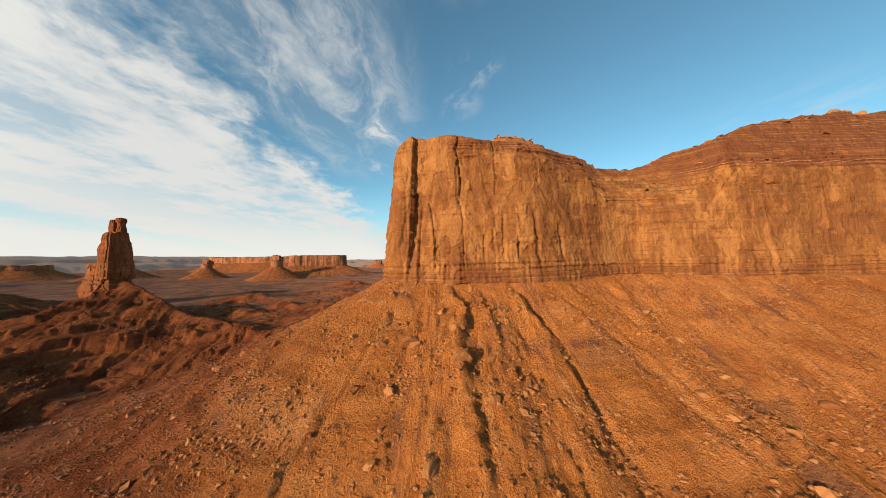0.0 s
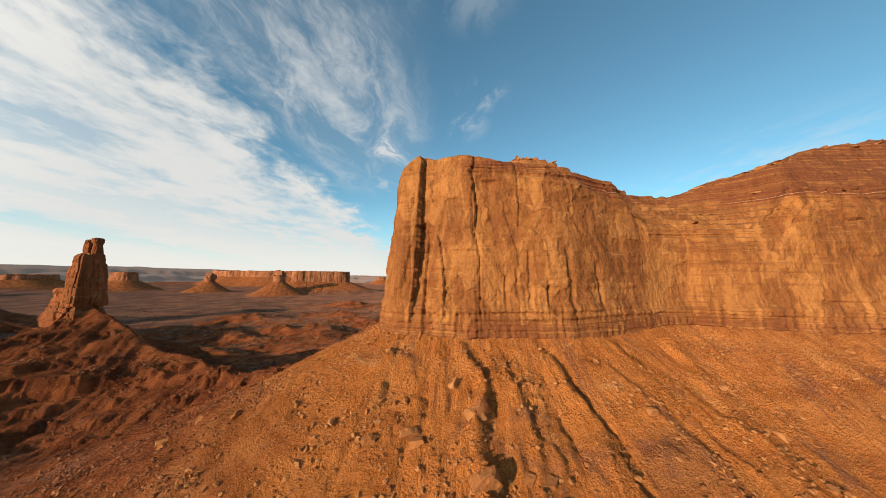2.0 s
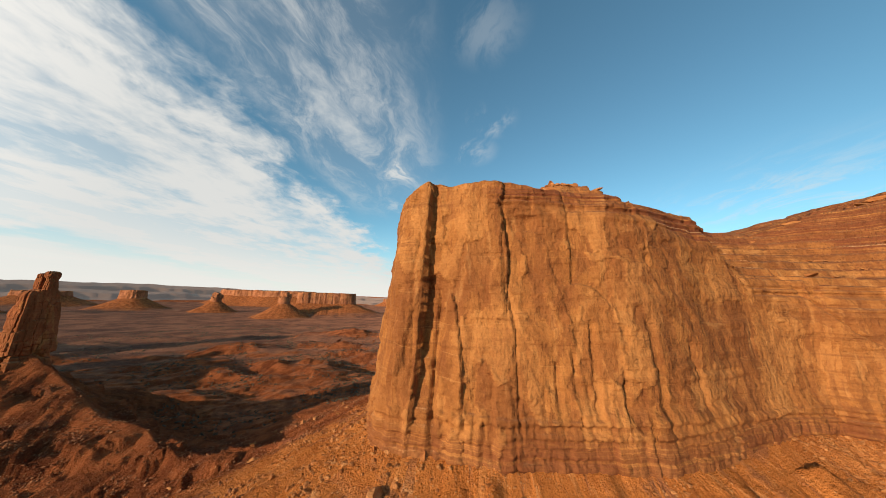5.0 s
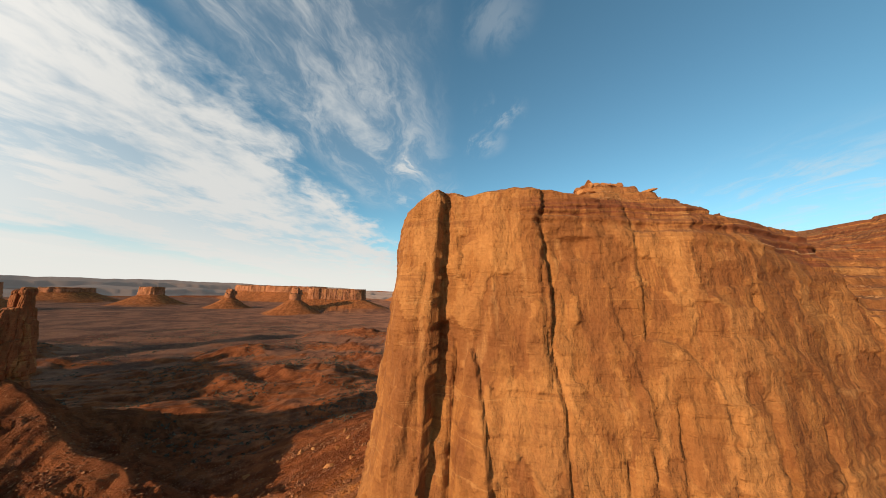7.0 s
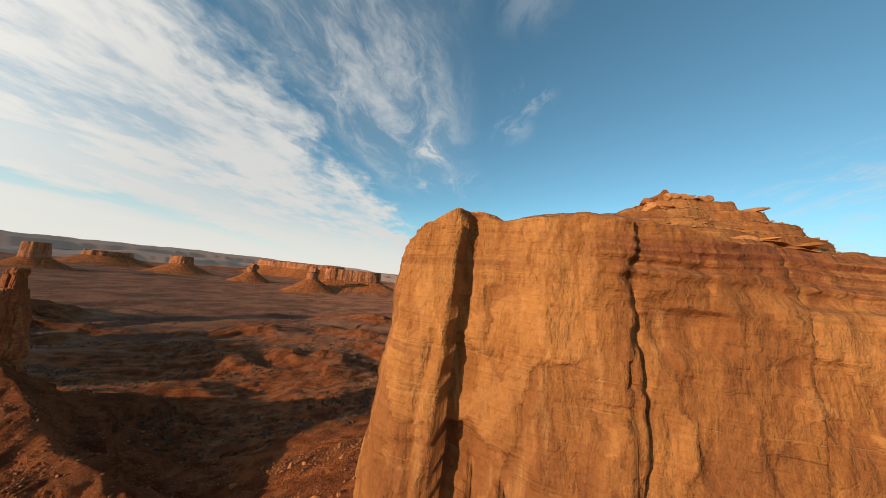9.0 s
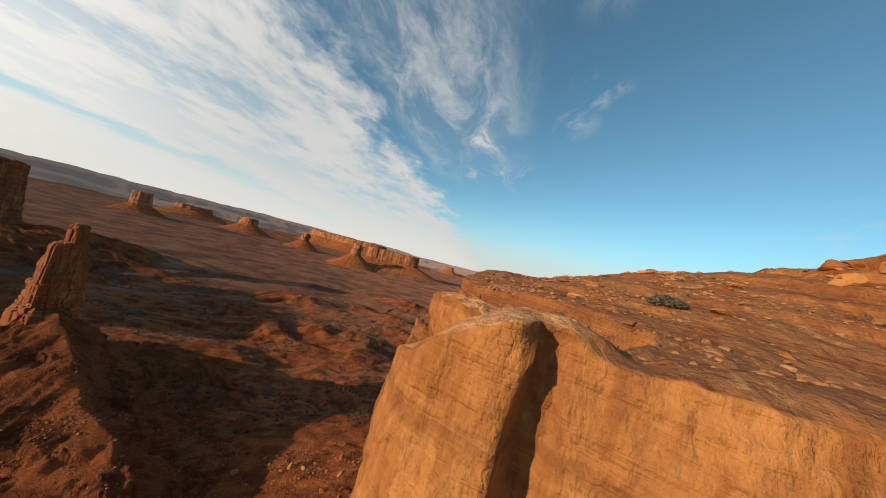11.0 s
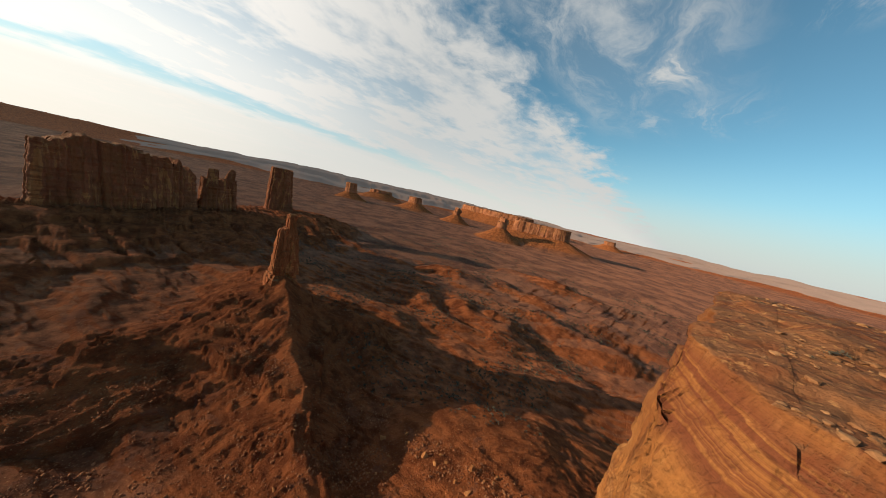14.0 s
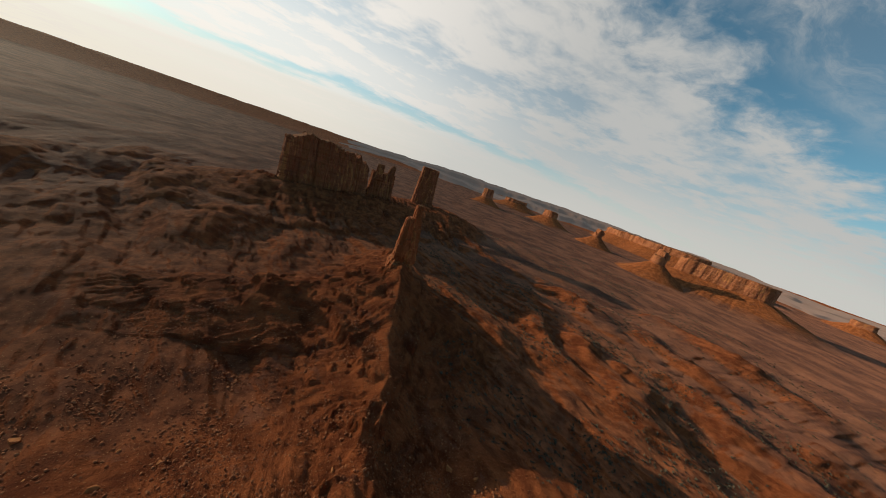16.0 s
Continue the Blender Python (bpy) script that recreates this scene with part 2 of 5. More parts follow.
    if name == "red_sandstone":
        pale = g.add("ShaderNodeAttribute", attribute_name="pale").outputs["Fac"]
        soil = g.mix(pale, soil, g.mix(g.step(grain, 0.38, 0.60), (0.36, 0.152, 0.058), (0.47, 0.25, 0.115)))
    lie = g.step(nor, 0.62, 0.86)
    if name == "red_sandstone":
        lie = g.math("MULTIPLY", lie, soily)
    col = g.mix(lie, col, soil)
    fine = g.noise(co, 1.6 / size, 6.0, 0.65)
    col = g.mix(g.step(fine, 0.35, 0.75, 0.0, 0.45), col, g.mix(1.0, col, (0.62, 0.55, 0.5), "MULTIPLY"))
    bent = g.add("ShaderNodeVectorMath", {0: co, 1: g.add("ShaderNodeVectorMath", {0: g.add("ShaderNodeTexNoise", {"Vector": co, "Scale": 0.35 / size, "Detail": 3.0}).outputs["Color"], "Scale": 2.4 * size}, operation="SCALE").outputs[0]}, operation="ADD").outputs[0]
    chips = g.add("ShaderNodeTexVoronoi", {"Vector": g.scaled(bent, (0.42, 0.42, 0.2)), "Scale": 1.0 / size}, feature="F1")
    seam = g.add("ShaderNodeTexVoronoi", {"Vector": g.scaled(bent, (0.42, 0.42, 0.2)), "Scale": 1.0 / size}, feature="DISTANCE_TO_EDGE").outputs["Distance"]
    broken = g.step(g.noise(co, 0.07 / size, 4.0, 0.6), 0.44, 0.62)
    if name == "red_sandstone":
        broken = g.math("MULTIPLY", g.math("MAXIMUM", broken, g.math("MULTIPLY", pale, 0.8)), g.math("SUBTRACT", 1.0, lie))
    tone = g.add("ShaderNodeSeparateColor", {"Color": chips.outputs["Color"]}).outputs[0]
    col = g.mix(g.math("MULTIPLY", broken, g.step(tone, 0.3, 1.0, 0.0, 0.45)), col, g.mix(1.0, col, (0.62, 0.55, 0.5), "MULTIPLY"))
    g.put(bsdf.inputs["Base Color"], g.mix(1.0, col, (1.12, 1.12, 1.14), "MULTIPLY"))
    hs = g.noise(g.scaled(co, (1.0, 1.0, 0.45)), 0.5 / size, 8.0, 0.6)
    hs = g.math("ADD", hs, g.math("MULTIPLY", broken, g.math("ADD", g.math("MULTIPLY", tone, 0.5), g.step(seam, 0.0, 0.05, -0.03, 0.0))))
    h2 = g.noise(g.scaled(co, (0.15, 0.15, 1.5)), 0.9 / size, 5.0, 0.6)
    relief(g, bsdf, g.math("SUBTRACT", g.math("ADD", hs, g.math("MULTIPLY", h2, 0.45)), g.math("MULTIPLY", joint, 0.08)), 1.25 * size, 0.9)
    return m


def desert(name):
    """The ground: red shale slopes, sand and pale rubble, dull scrub flats."""
    m, g, bsdf = material(name, 0.95)
    bsdf.inputs["Diffuse Roughness"].default_value = 0.7
    bsdf.inputs["Specular IOR Level"].default_value = 0.03
    co = g.add("ShaderNodeNewGeometry").outputs["Position"]
    nor = g.add("ShaderNodeSeparateXYZ", {"Vector": g.add("ShaderNodeNewGeometry").outputs["Normal"]}).outputs[2]
    xyz = g.add("ShaderNodeSeparateXYZ", {"Vector": co})
    big = g.noise(co, 0.012, 5.0, 0.6)
    med = g.noise(co, 0.07, 6.0, 0.62)
    fine = g.noise(co, 0.8, 7.0, 0.68)
    grit = g.noise(co, 2.6, 6.0, 0.7)
    debris = g.add("ShaderNodeAttribute", attribute_name="debris").outputs["Fac"]
    slope = g.mix(g.step(med, 0.36, 0.66), TALUS_DARK, TALUS_LIGHT)
    slope = g.mix(g.step(big, 0.42, 0.62, 0.0, 0.5), slope, TALUS_ORANGE)
    red = g.mix(g.step(med, 0.38, 0.64), RED_DARK, RED_LIGHT)
    slope = g.mix(debris, red, slope)
    flat = g.mix(g.step(big, 0.40, 0.62), FLAT_DARK, FLAT_LIGHT)
    flat = g.mix(g.step(g.math("ADD", g.math("MULTIPLY", med, 0.6), g.math("MULTIPLY", fine, 0.4)), 0.50, 0.66, 0.0, 0.6), flat, FLAT_ORANGE)
    away = g.add("ShaderNodeVectorMath", {0: co, 1: (-150.0, 150.0, 0.0)}, operation="DISTANCE").outputs["Value"]
    flat = g.mix(g.step(away, 520.0, 240.0), flat, g.mix(g.step(med, 0.38, 0.64), NEAR_DARK, NEAR_LIGHT))
    speck = g.noise(co, 0.24, 8.0, 0.75)
    flat = g.mix(g.step(speck, 0.50, 0.62, 0.0, 0.5), flat, g.mix(1.0, flat, (0.42, 0.40, 0.40), "MULTIPLY"))
    flatness = g.math("MULTIPLY", g.step(nor, 0.93, 0.985), g.step(xyz.outputs[2], 18.0, 9.0))
    col = g.mix(flatness, slope, flat)
    # streaks that run down the slopes: pale gravel trails, grey-violet shale
    al = g.add("ShaderNodeAttribute", attribute_name="along").outputs["Fac"]
    dn = g.add("ShaderNodeAttribute", attribute_name="down").outputs["Fac"]
    run = g.add("ShaderNodeCombineXYZ", {"X": al, "Y": g.math("MULTIPLY", dn, 0.10), "Z": 0.0}).outputs[0]
    trail = g.noise(run, 0.22, 8.0, 0.68, 0.35)
    steep = g.step(nor, 0.985, 0.93)
    col = g.mix(g.math("MULTIPLY", g.step(trail, 0.54, 0.66, 0.0, 0.65), steep), col, g.mix(debris, RED_LIGHT, TRAIL))
    col = g.mix(g.math("MULTIPLY", g.step(trail, 0.45, 0.36, 0.0, 0.7), steep), col, g.mix(debris, RED_DARK, SHALE))
    thread = g.noise(g.add("ShaderNodeCombineXYZ", {"X": al, "Y": g.math("MULTIPLY", dn, 0.14), "Z": 0.0}).outputs[0], 0.95, 7.0, 0.7, 0.5)
    col = g.mix(g.math("MULTIPLY", g.step(thread, 0.50, 0.36, 0.0, 0.5), steep), col, g.mix(1.0, col, (0.5, 0.44, 0.42), "MULTIPLY"))
    col = g.mix(g.math("MULTIPLY", g.step(thread, 0.56, 0.70, 0.0, 0.45), steep), col, g.mix(debris, RED_LIGHT, GRIT_PALE))
    # scattered pale grit
    spots = g.add("ShaderNodeTexVoronoi", {"Vector": co, "Scale": 0.9}, feature="F1").outputs["Distance"]
    col = g.mix(g.math("MULTIPLY", g.step(spots, 0.28, 0.12), g.step(fine, 0.45, 0.6, 0.0, 0.6)), col, GRIT_PALE)
    col = g.mix(g.step(grit, 0.45, 0.67, 0.0, 0.6), col, g.mix(1.0, col, (0.5, 0.45, 0.43), "MULTIPLY"))
    shale = g.math("MULTIPLY", g.step(g.noise(co, 0.045, 6.0, 0.7, 0.6), 0.57, 0.65), 0.5)
    col = g.mix(shale, col, SHALE)
    g.put(bsdf.inputs["Base Color"], g.mix(1.0, col, (1.15, 1.15, 1.17), "MULTIPLY"))
    peb = g.add("ShaderNodeTexVoronoi", {"Vector": co, "Scale": 1.0}, feature="F1").outputs["Distance"]
    peb2 = g.add("ShaderNodeTexVoronoi", {"Vector": co, "Scale": 2.6}, feature="F1").outputs["Distance"]
    stony = g.step(g.noise(co, 0.13, 5.0, 0.65), 0.42, 0.60)
    lumps = g.math("MULTIPLY", stony, g.math("ADD", g.step(peb, 0.45, 0.12, 0.0, 0.36), g.step(peb2, 0.45, 0.12, 0.0, 0.26)))
    hh = g.math("ADD", g.math("ADD", g.math("ADD", fine, lumps), g.math("MULTIPLY", g.math("MULTIPLY", thread, steep), 0.75)), g.math("MULTIPLY", grit, 0.45))
    hh = g.math("MULTIPLY", hh, g.math("SUBTRACT", 1.0, g.math("MULTIPLY", flatness, 0.85)))
    relief(g, bsdf, hh, 2.2, 1.0)
    return m


def rock_material(name, a, b):
    m, g, bsdf = material(name, 0.92)
    co = g.add("ShaderNodeNewGeometry").outputs["Position"]
    rnd = g.add("ShaderNodeObjectInfo").outputs["Random"]
    isl = g.add("ShaderNodeNewGeometry").outputs["Random Per Island"]
    f = g.math("FRACT", g.math("ADD", rnd, isl))
    col = g.mix(f, a, b)
    n = g.noise(co, 0.9, 6.0, 0.65)
    col = g.mix(g.step(n, 0.35, 0.7, 0.0, 0.5), col, g.mix(1.0, col, (0.55, 0.5, 0.46), "MULTIPLY"))
    g.put(bsdf.inputs["Base Color"], col)
    relief(g, bsdf, g.noise(co, 1.4, 7.0, 0.65), 0.6, 0.8)
    return m


def leaf_material(name, a, b):
    m, g, bsdf = material(name, 0.8)
    isl = g.add("ShaderNodeNewGeometry").outputs["Random Per Island"]
    g.put(bsdf.inputs["Base Color"], g.mix(isl, a, b))
    return m


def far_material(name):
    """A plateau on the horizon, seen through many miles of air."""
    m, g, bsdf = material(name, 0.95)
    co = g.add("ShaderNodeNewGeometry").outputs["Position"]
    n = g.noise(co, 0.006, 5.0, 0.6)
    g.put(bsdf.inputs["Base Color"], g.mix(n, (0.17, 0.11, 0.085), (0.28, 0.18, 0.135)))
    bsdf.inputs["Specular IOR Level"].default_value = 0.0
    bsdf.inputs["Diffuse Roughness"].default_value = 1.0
    # faint warm emission paints in the haze of the air between
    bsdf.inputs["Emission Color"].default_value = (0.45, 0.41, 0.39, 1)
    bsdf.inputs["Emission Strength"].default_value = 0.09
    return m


VARNISH = (0.17, 0.055, 0.02)
PALE = (0.46, 0.225, 0.08)
WHITE_BED = (0.66, 0.45, 0.28)
SCAR_DARK, SCAR_LIGHT = (0.18, 0.062, 0.02), (0.42, 0.182, 0.056)
SOIL, SOIL_RED = (0.21, 0.09, 0.038), (0.185, 0.064, 0.025)
MAROON = (0.15, 0.045, 0.02)
RED_DARK, RED_LIGHT = (0.165, 0.048, 0.019), (0.33, 0.102, 0.036)
TALUS_DARK, TALUS_LIGHT, TALUS_ORANGE = (0.37, 0.122, 0.034), (0.50, 0.19, 0.056), (0.50, 0.168, 0.036)
FLAT_DARK, FLAT_LIGHT, FLAT_ORANGE = (0.115, 0.050, 0.032), (0.225, 0.096, 0.054), (0.31, 0.122, 0.052)
NEAR_DARK, NEAR_LIGHT = (0.14, 0.049, 0.023), (0.28, 0.098, 0.041)
GRIT_PALE, SHALE, TRAIL = (0.58, 0.33, 0.15), (0.20, 0.085, 0.05), (0.56, 0.25, 0.085)

CLIFF = sandstone("red_sandstone", (0.315, 0.125, 0.035), (0.24, 0.09, 0.027), (0.17, 0.06, 0.02), 136.0, 74.0)
SPIRE_ROCK = sandstone("spire_sandstone", (0.29, 0.095, 0.034), (0.23, 0.07, 0.024), (0.17, 0.05, 0.018), 190.0, 58.0)
# rock of the far buttes, a little desaturated to paint in haze
FAR_ROCK = sandstone("hazed_butte_sandstone", (0.35, 0.14, 0.066), (0.28, 0.105, 0.05), (0.20, 0.074, 0.036), 400.0, 40.0, 2.5)
# darker sandstone: the shade on the backlit western buttes is put into the colour
WEST_SHADE_ROCK = sandstone("shaded_western_sandstone", (0.24, 0.08, 0.035), (0.18, 0.058, 0.025), (0.12, 0.04, 0.018), 400.0, 34.0, 1.6)
GROUND = desert("desert_ground")
BOULDER = rock_material("boulder_rock", (0.31, 0.11, 0.034), (0.48, 0.21, 0.076))
PALE_ROCK = rock_material("pale_rock", (0.30, 0.135, 0.058), (0.44, 0.225, 0.10))
RED_STONE = rock_material("red_stone", (0.20, 0.07, 0.03), (0.38, 0.16, 0.07))
SCRUB = leaf_material("scrub_leaves", (0.06, 0.052, 0.036), (0.14, 0.112, 0.075))
DISTANCE = far_material("haze_glow_distance")


# ---- meshes ----
def mesh_from(name, verts, faces, mat, smooth_faces=True):
    me = bpy.data.meshes.new(name)
    verts, faces = np.asarray(verts, float), np.asarray(faces, np.int32)
    k = faces.shape[1]
    me.vertices.add(len(verts))
    me.vertices.foreach_set("co", verts.ravel())
    me.loops.add(faces.size)
    me.loops.foreach_set("vertex_index", faces.ravel())
    me.polygons.add(len(faces))
    me.polygons.foreach_set("loop_start", np.arange(len(faces), dtype=np.int32) * k)
    me.update(calc_edges=True)
    me.polygons.foreach_set("use_smooth", np.full(len(faces), smooth_faces))
    me.materials.append(mat)
    return me


def grid_faces(nu, nv, wrap=False):
    a = np.arange(nu * nv).reshape(nv, nu)
    if wrap:
        a = np.concatenate([a, a[:, :1]], axis=1)
    return np.stack([a[:-1, :-1], a[:-1, 1:], a[1:, 1:], a[1:, :-1]], axis=-1).reshape(-1, 4)


def child(name, me, parent, label=""):
    ob = new(name, me)
    ob.parent = parent
    return tagged(ob, label)


def thing(name, label, category, at=(0, 0, 0), group="", kind=""):
    ob = new(name)
    ob.location = at
    return tagged(ob, label, category, group, kind)


# ---- plan ----
MESA = [(330, 270), (200, 290), (100, 285), (40, 275), (0, 262), (-24, 246), (-29, 234), (-30, 214), (-30, 195), (-29.5, 175), (-28.5, 160), (-27, 151), (-25.5, 144), (-22, 138.6), (-14.6, 137.0), (-8, 137.0),
        (-1, 136.9), (8, 136.2), (20, 136), (44, 136), (56, 140), (70, 147), (92, 153), (110, 156), (117, 151), (140, 147), (175, 145), (205, 148), (245, 146), (300, 150), (345, 190)]
NOTCH = [(-70, 215), (-33, 204), (-28.5, 195), (-25, 190), (-19, 184), (-10, 178), (-2, 169), (2, 160), (-4, 153), (-9.4, 151), (-12.5, 151), (-16.7, 149.5), (-20, 151), (-23.5, 154), (-30, 157), (-70, 158)]
RIDGE = [(-30, 168, 70), (-58, 181, 56), (-85, 189, 42), (-113, 192, 34), (-137, 196, 32), (-162, 203, 35), (-198, 210, 45), (-235, 211, 63), (-256, 212, 70), (-280, 214, 56), (-320, 219, 44), (-380, 224, 34)]
BIG = [(-624, 27), (-640, 60), (-660, 98), (-680, 136), (-703, 176), (-722, 168), (-704, 120), (-676, 60), (-650, 20), (-634, 17)]
BIG_CREST = ([0, 0.08, 0.10, 0.12, 0.19, 0.21, 0.32, 0.35, 0.38, 0.48, 0.55, 0.61, 0.63, 0.70, 0.75, 0.79, 0.82, 0.84, 0.87, 0.89, 0.92, 0.94, 0.96, 1.0],
             [119, 118, 114, 121, 123, 130, 131, 126, 127, 128, 124, 126, 120, 118, 120, 114, 106, 120, 119, 106, 102, 109, 103, 100])
BENCH = [(-588, 6), (-630, 100), (-672, 185), (-690, 245), (-722, 300), (-722, 390), (-752, 462), (-850, 445), (-872, 340), (-770, 190), (-700, 60), (-640, -20)]
TWIN = [(-712, 188), (-722, 214), (-736, 240), (-752, 232), (-742, 205), (-728, 180)]
TOWER = [(-806, 314), (-802, 340), (-808, 358), (-832, 364), (-842, 345), (-832, 316)]


def mesa_top(x, y):
    c = 141 + 16 * hump(x, y, 26, 212, 42, 42) + 10 * hump(x, y, 46, 186, 27, 20) + 6 * hump(x, y, 45, 183, 8, 6) + 7 * smooth(12 - np.hypot((x - 66) / 1.6, y - 184), 0, 5) + 10 * hump(x, y, 94, 190, 13, 12)
    c = c + 4 * hump(x, y, -20, 141, 13, 9) + 5 * hump(x, y, -27, 232, 16, 20) + 4 * hump(x, y, 6, 141, 13, 10) - 4 * hump(x, y, 70, 150, 25, 12)
    # the eastern hill: beds that climb steeply from the rim to a flat cap
    east = smooth(x, 130, 182)
    c = c * (1 - east) + east * np.minimum(130 + 1.7 * np.maximum(y - 147, 0), 157 + 14 * smooth(x, 168, 225) + 0.12 * np.maximum(y - 165, 0))
    # the bare slickrock saddle
    sad = hump(x, y, 119, 155, 46, 60)
    c = np.minimum(c, 115.5 + 0.74 * np.clip(y - 153, 0, 37) + 45 * (1 - smooth(sad, 0.03, 0.85)))
    c = np.minimum(c, np.interp(x, [118, 165, 200, 300], [143, 150, 164, 178]) + 30 * smooth(110 - x, 0, 22))
    c = terrace(c + 1.2 * fbm(x / 22, y / 22, 3.1) + 0.35 * fbm(x / 6, y / 6, 5.1, 3), 3.4, 0.12, 0.2 + 0.55 * smooth(x, 18, 48))
    c = c - 6.0 * smooth(-x - 14, 0, 11) * smooth(160 - y, 0, 10)
    d, s, inside = poly_distance(x, y, NOTCH)
    d = np.where(inside, d, 0) + 0.5 * fbm(x / 7, y / 7, 4.4, 2)
    north = smooth(y - (168 - 0.8 * (x + 11)), -4, 4)
    drop = north * terrace(9.0 * np.clip(d / 5.5, 0, 1) + 0.5 * fbm(s / 6, 0.2, 2.0, 2) + 0.45 * (PERM[np.floor(s / 1.9 + 0.6 * fbm(s / 3, d / 2, 5.0, 2)).astype(int) & 255] / 127.5 - 1) * smooth(d, 0.3, 1.5), 1.5, 0.10, 0.95) + (1 - north) * 9.0 * smooth(d, -0.6, 2.6)
    c = c - np.where(inside, drop + 5.0 * smooth(-x, 22, 36), 0)
    return c + 0.3 * fbm(x / 5, y / 5, 1.7, 4, 0.6)


def talus_of(x, y, pts, foot, slope, toe):
    d, s, inside = poly_distance(x, y, pts)
    d = np.where(inside, 0, d)
    run = foot / slope
    h = foot * np.clip(1 - d / (run * 1.25), 0, None) ** 1.2
    return h, d, s


def ground_height(x, y, streaks=False):
    x, y = np.asarray(x, float), np.asarray(y, float)
    r = np.hypot(x, y - 100)
    # the plain: low swells, washes, a far rise to the plateaus
    near = smooth(r, 1500, 500)
    z = 3.0 * fbm(x / 160, y / 160, 0.5, 4) + 5.5 * smooth(fbm(x / 260, y / 260, 2.5, 3), 0.0, 0.6)
    swell = 7.5 * fbm((x + 0.5 * y) / 170, (y - 0.5 * x) / 60, 4.4, 5, 0.5)
    z = z + terrace(swell, 2.6, 0.2, 0.45) * near * (0.9 + 0.4 * smooth(y, 150, 300) * smooth(x, -520, -280))
    z = z + 1.5 * ridged((x + 0.6 * y) / 90, (y - 0.6 * x) / 34, 5.4, 3) * near * (0.3 + 0.7 * smooth(fbm(x / 140, y / 110, 9.5, 3), -0.2, 0.3))
    # eroded swells that catch the low light beyond the ridge, and low tables to the west
    for hx, hy, rx, ry, top in ((-300, 420, 60, 24, 13), (-215, 455, 70, 22, 13), (-150, 560, 80, 26, 11), (-296, 790, 120, 30, 14), (-260, 640, 110, 26, 12), (-150, 720, 40, 90, 10), (-400, 560, 90, 28, 12),
                                (-420, 20, 60, 34, 10), (-520, -90, 90, 40, 13), (-360, -110, 80, 36, 11), (-640, -200, 140, 50, 14), (-480, -260, 110, 40, 12), (-380, 100, 50, 26, 9)):
        wob = 14 * fbm(x / 45, y / 45, hx / 50.0, 3)
        k = hump(x + 0.25 * (y - hy) + wob, y + wob, hx, hy, rx, ry)
        z = z + top * terrace(k, 0.5, 0.2, 0.3)
    z = z - 12 * smooth(r, 600, 1500) + 135 * np.clip((r - 2900) / 2000, 0, 1) ** 2.2
    # slopes under the great cliff
    d, s, inside = poly_distance(x, y, MESA)
    d = np.where(inside, 0, d)
    lobe = 1 + 0.16 * fbm(s / 55, d / 200, 1.1, 2)
    t = 73 - d * 0.50 * lobe
    t = t - 11 * smooth(y, 165, 200) * smooth(d, 0, 25)
    t = np.where(t < 14, 14 * np.exp(np.clip((t - 14) / 14, -9, 0)), t)
    wander = 0.35 * fbm(x / 22, y / 22, 6.6)
    rill = 1 - 2 * np.abs(perlin(s / 11.0 + wander, d / 150, 7.7)) + 0.55 * (1 - 2 * np.abs(perlin(s / 4.6 + wander * 2, d / 90, 1.7))) + 0.3 * (1 - 2 * np.abs(perlin(s / 1.9 + wander * 3, d / 40, 4.7)))
    mask = smooth(d, 2, 14) * smooth(t, 4, 20)
    rough = 0.95 * np.abs(fbm(x / 2.6, y / 2.6, 2.9, 3, 0.6)) + 0.6 * fbm(s / 2.2, d / 7.0, 6.9, 3)
    t = t + (-1.1 * rill + 0.9 * fbm(x / 13, y / 13, 9.9, 5, 0.55) + rough) * mask
    # the deep gully, its lesser neighbours, the bouldery rib beside the middle one, and a pale fan of debris
    ga = x - np.interp(y, [40, 57, 77, 97, 105, 121, 136], [41.5, 41.4, 41.3, 41.0, 38.2, 35.5, 28.8]) - 0.9 * fbm(y / 9, 0.3, 2.0, 3)
    gb = x - 62 - 0.25 * (140 - y) - 2.0 * np.sin(y / 19.0) - 2.0 * fbm(y / 14, 3.3, 2.0, 3)
    gc = x - 1.8 - np.interp(y, [40, 63, 70, 85, 92, 100, 107, 121], [8.5, 8.3, 7.2, 6.5, 5.0, 8.5, 9.8, 4.0]) - 0.7 * fbm(y / 9, 7.3, 2.0, 3)
    gd = x - 28.4 - 0.9 * fbm(y / 8, 9.3, 2.0, 3)
    fan = x - np.interp(y, [60, 75, 102, 122, 138], [75, 77, 81, 85, 87]) - 1.5 * fbm(y / 12, 4.3, 2.0, 3)
    deep = 0.6 + 0.8 * smooth(fbm(x / 18, y / 11, 2.7, 3), -0.3, 0.4)
    t = t - (1.9 * np.exp(-np.abs(ga / 1.0)) - 1.0 * np.exp(-((ga + 4) / 2.5) ** 2) + 0.9 * np.exp(-np.abs(gb / 1.2)) + 0.9 * np.exp(-np.abs(gc / 1.1)) - 2.2 * np.exp(-((gc + 3.6) / 2.6) ** 2) + 0.7 * np.exp(-np.abs(gd / 0.8)) - 2.4 * np.exp(-(fan / 4.5) ** 2)) * mask * (y < 138) * deep
    # the ridge that runs out to the spire
    wx, wy = x + 3 * fbm(x / 32, y / 32, 8.8, 3), y + 4 * fbm(x / 30, y / 30, 2.8, 3)
    rd, rs, _ = poly_distance(wx, wy, [p[:2] for p in RIDGE], False)
    runs = np.concatenate([[0], np.cumsum([math.dist(a[:2], b[:2]) for a, b in zip(RIDGE, RIDGE[1:])])])
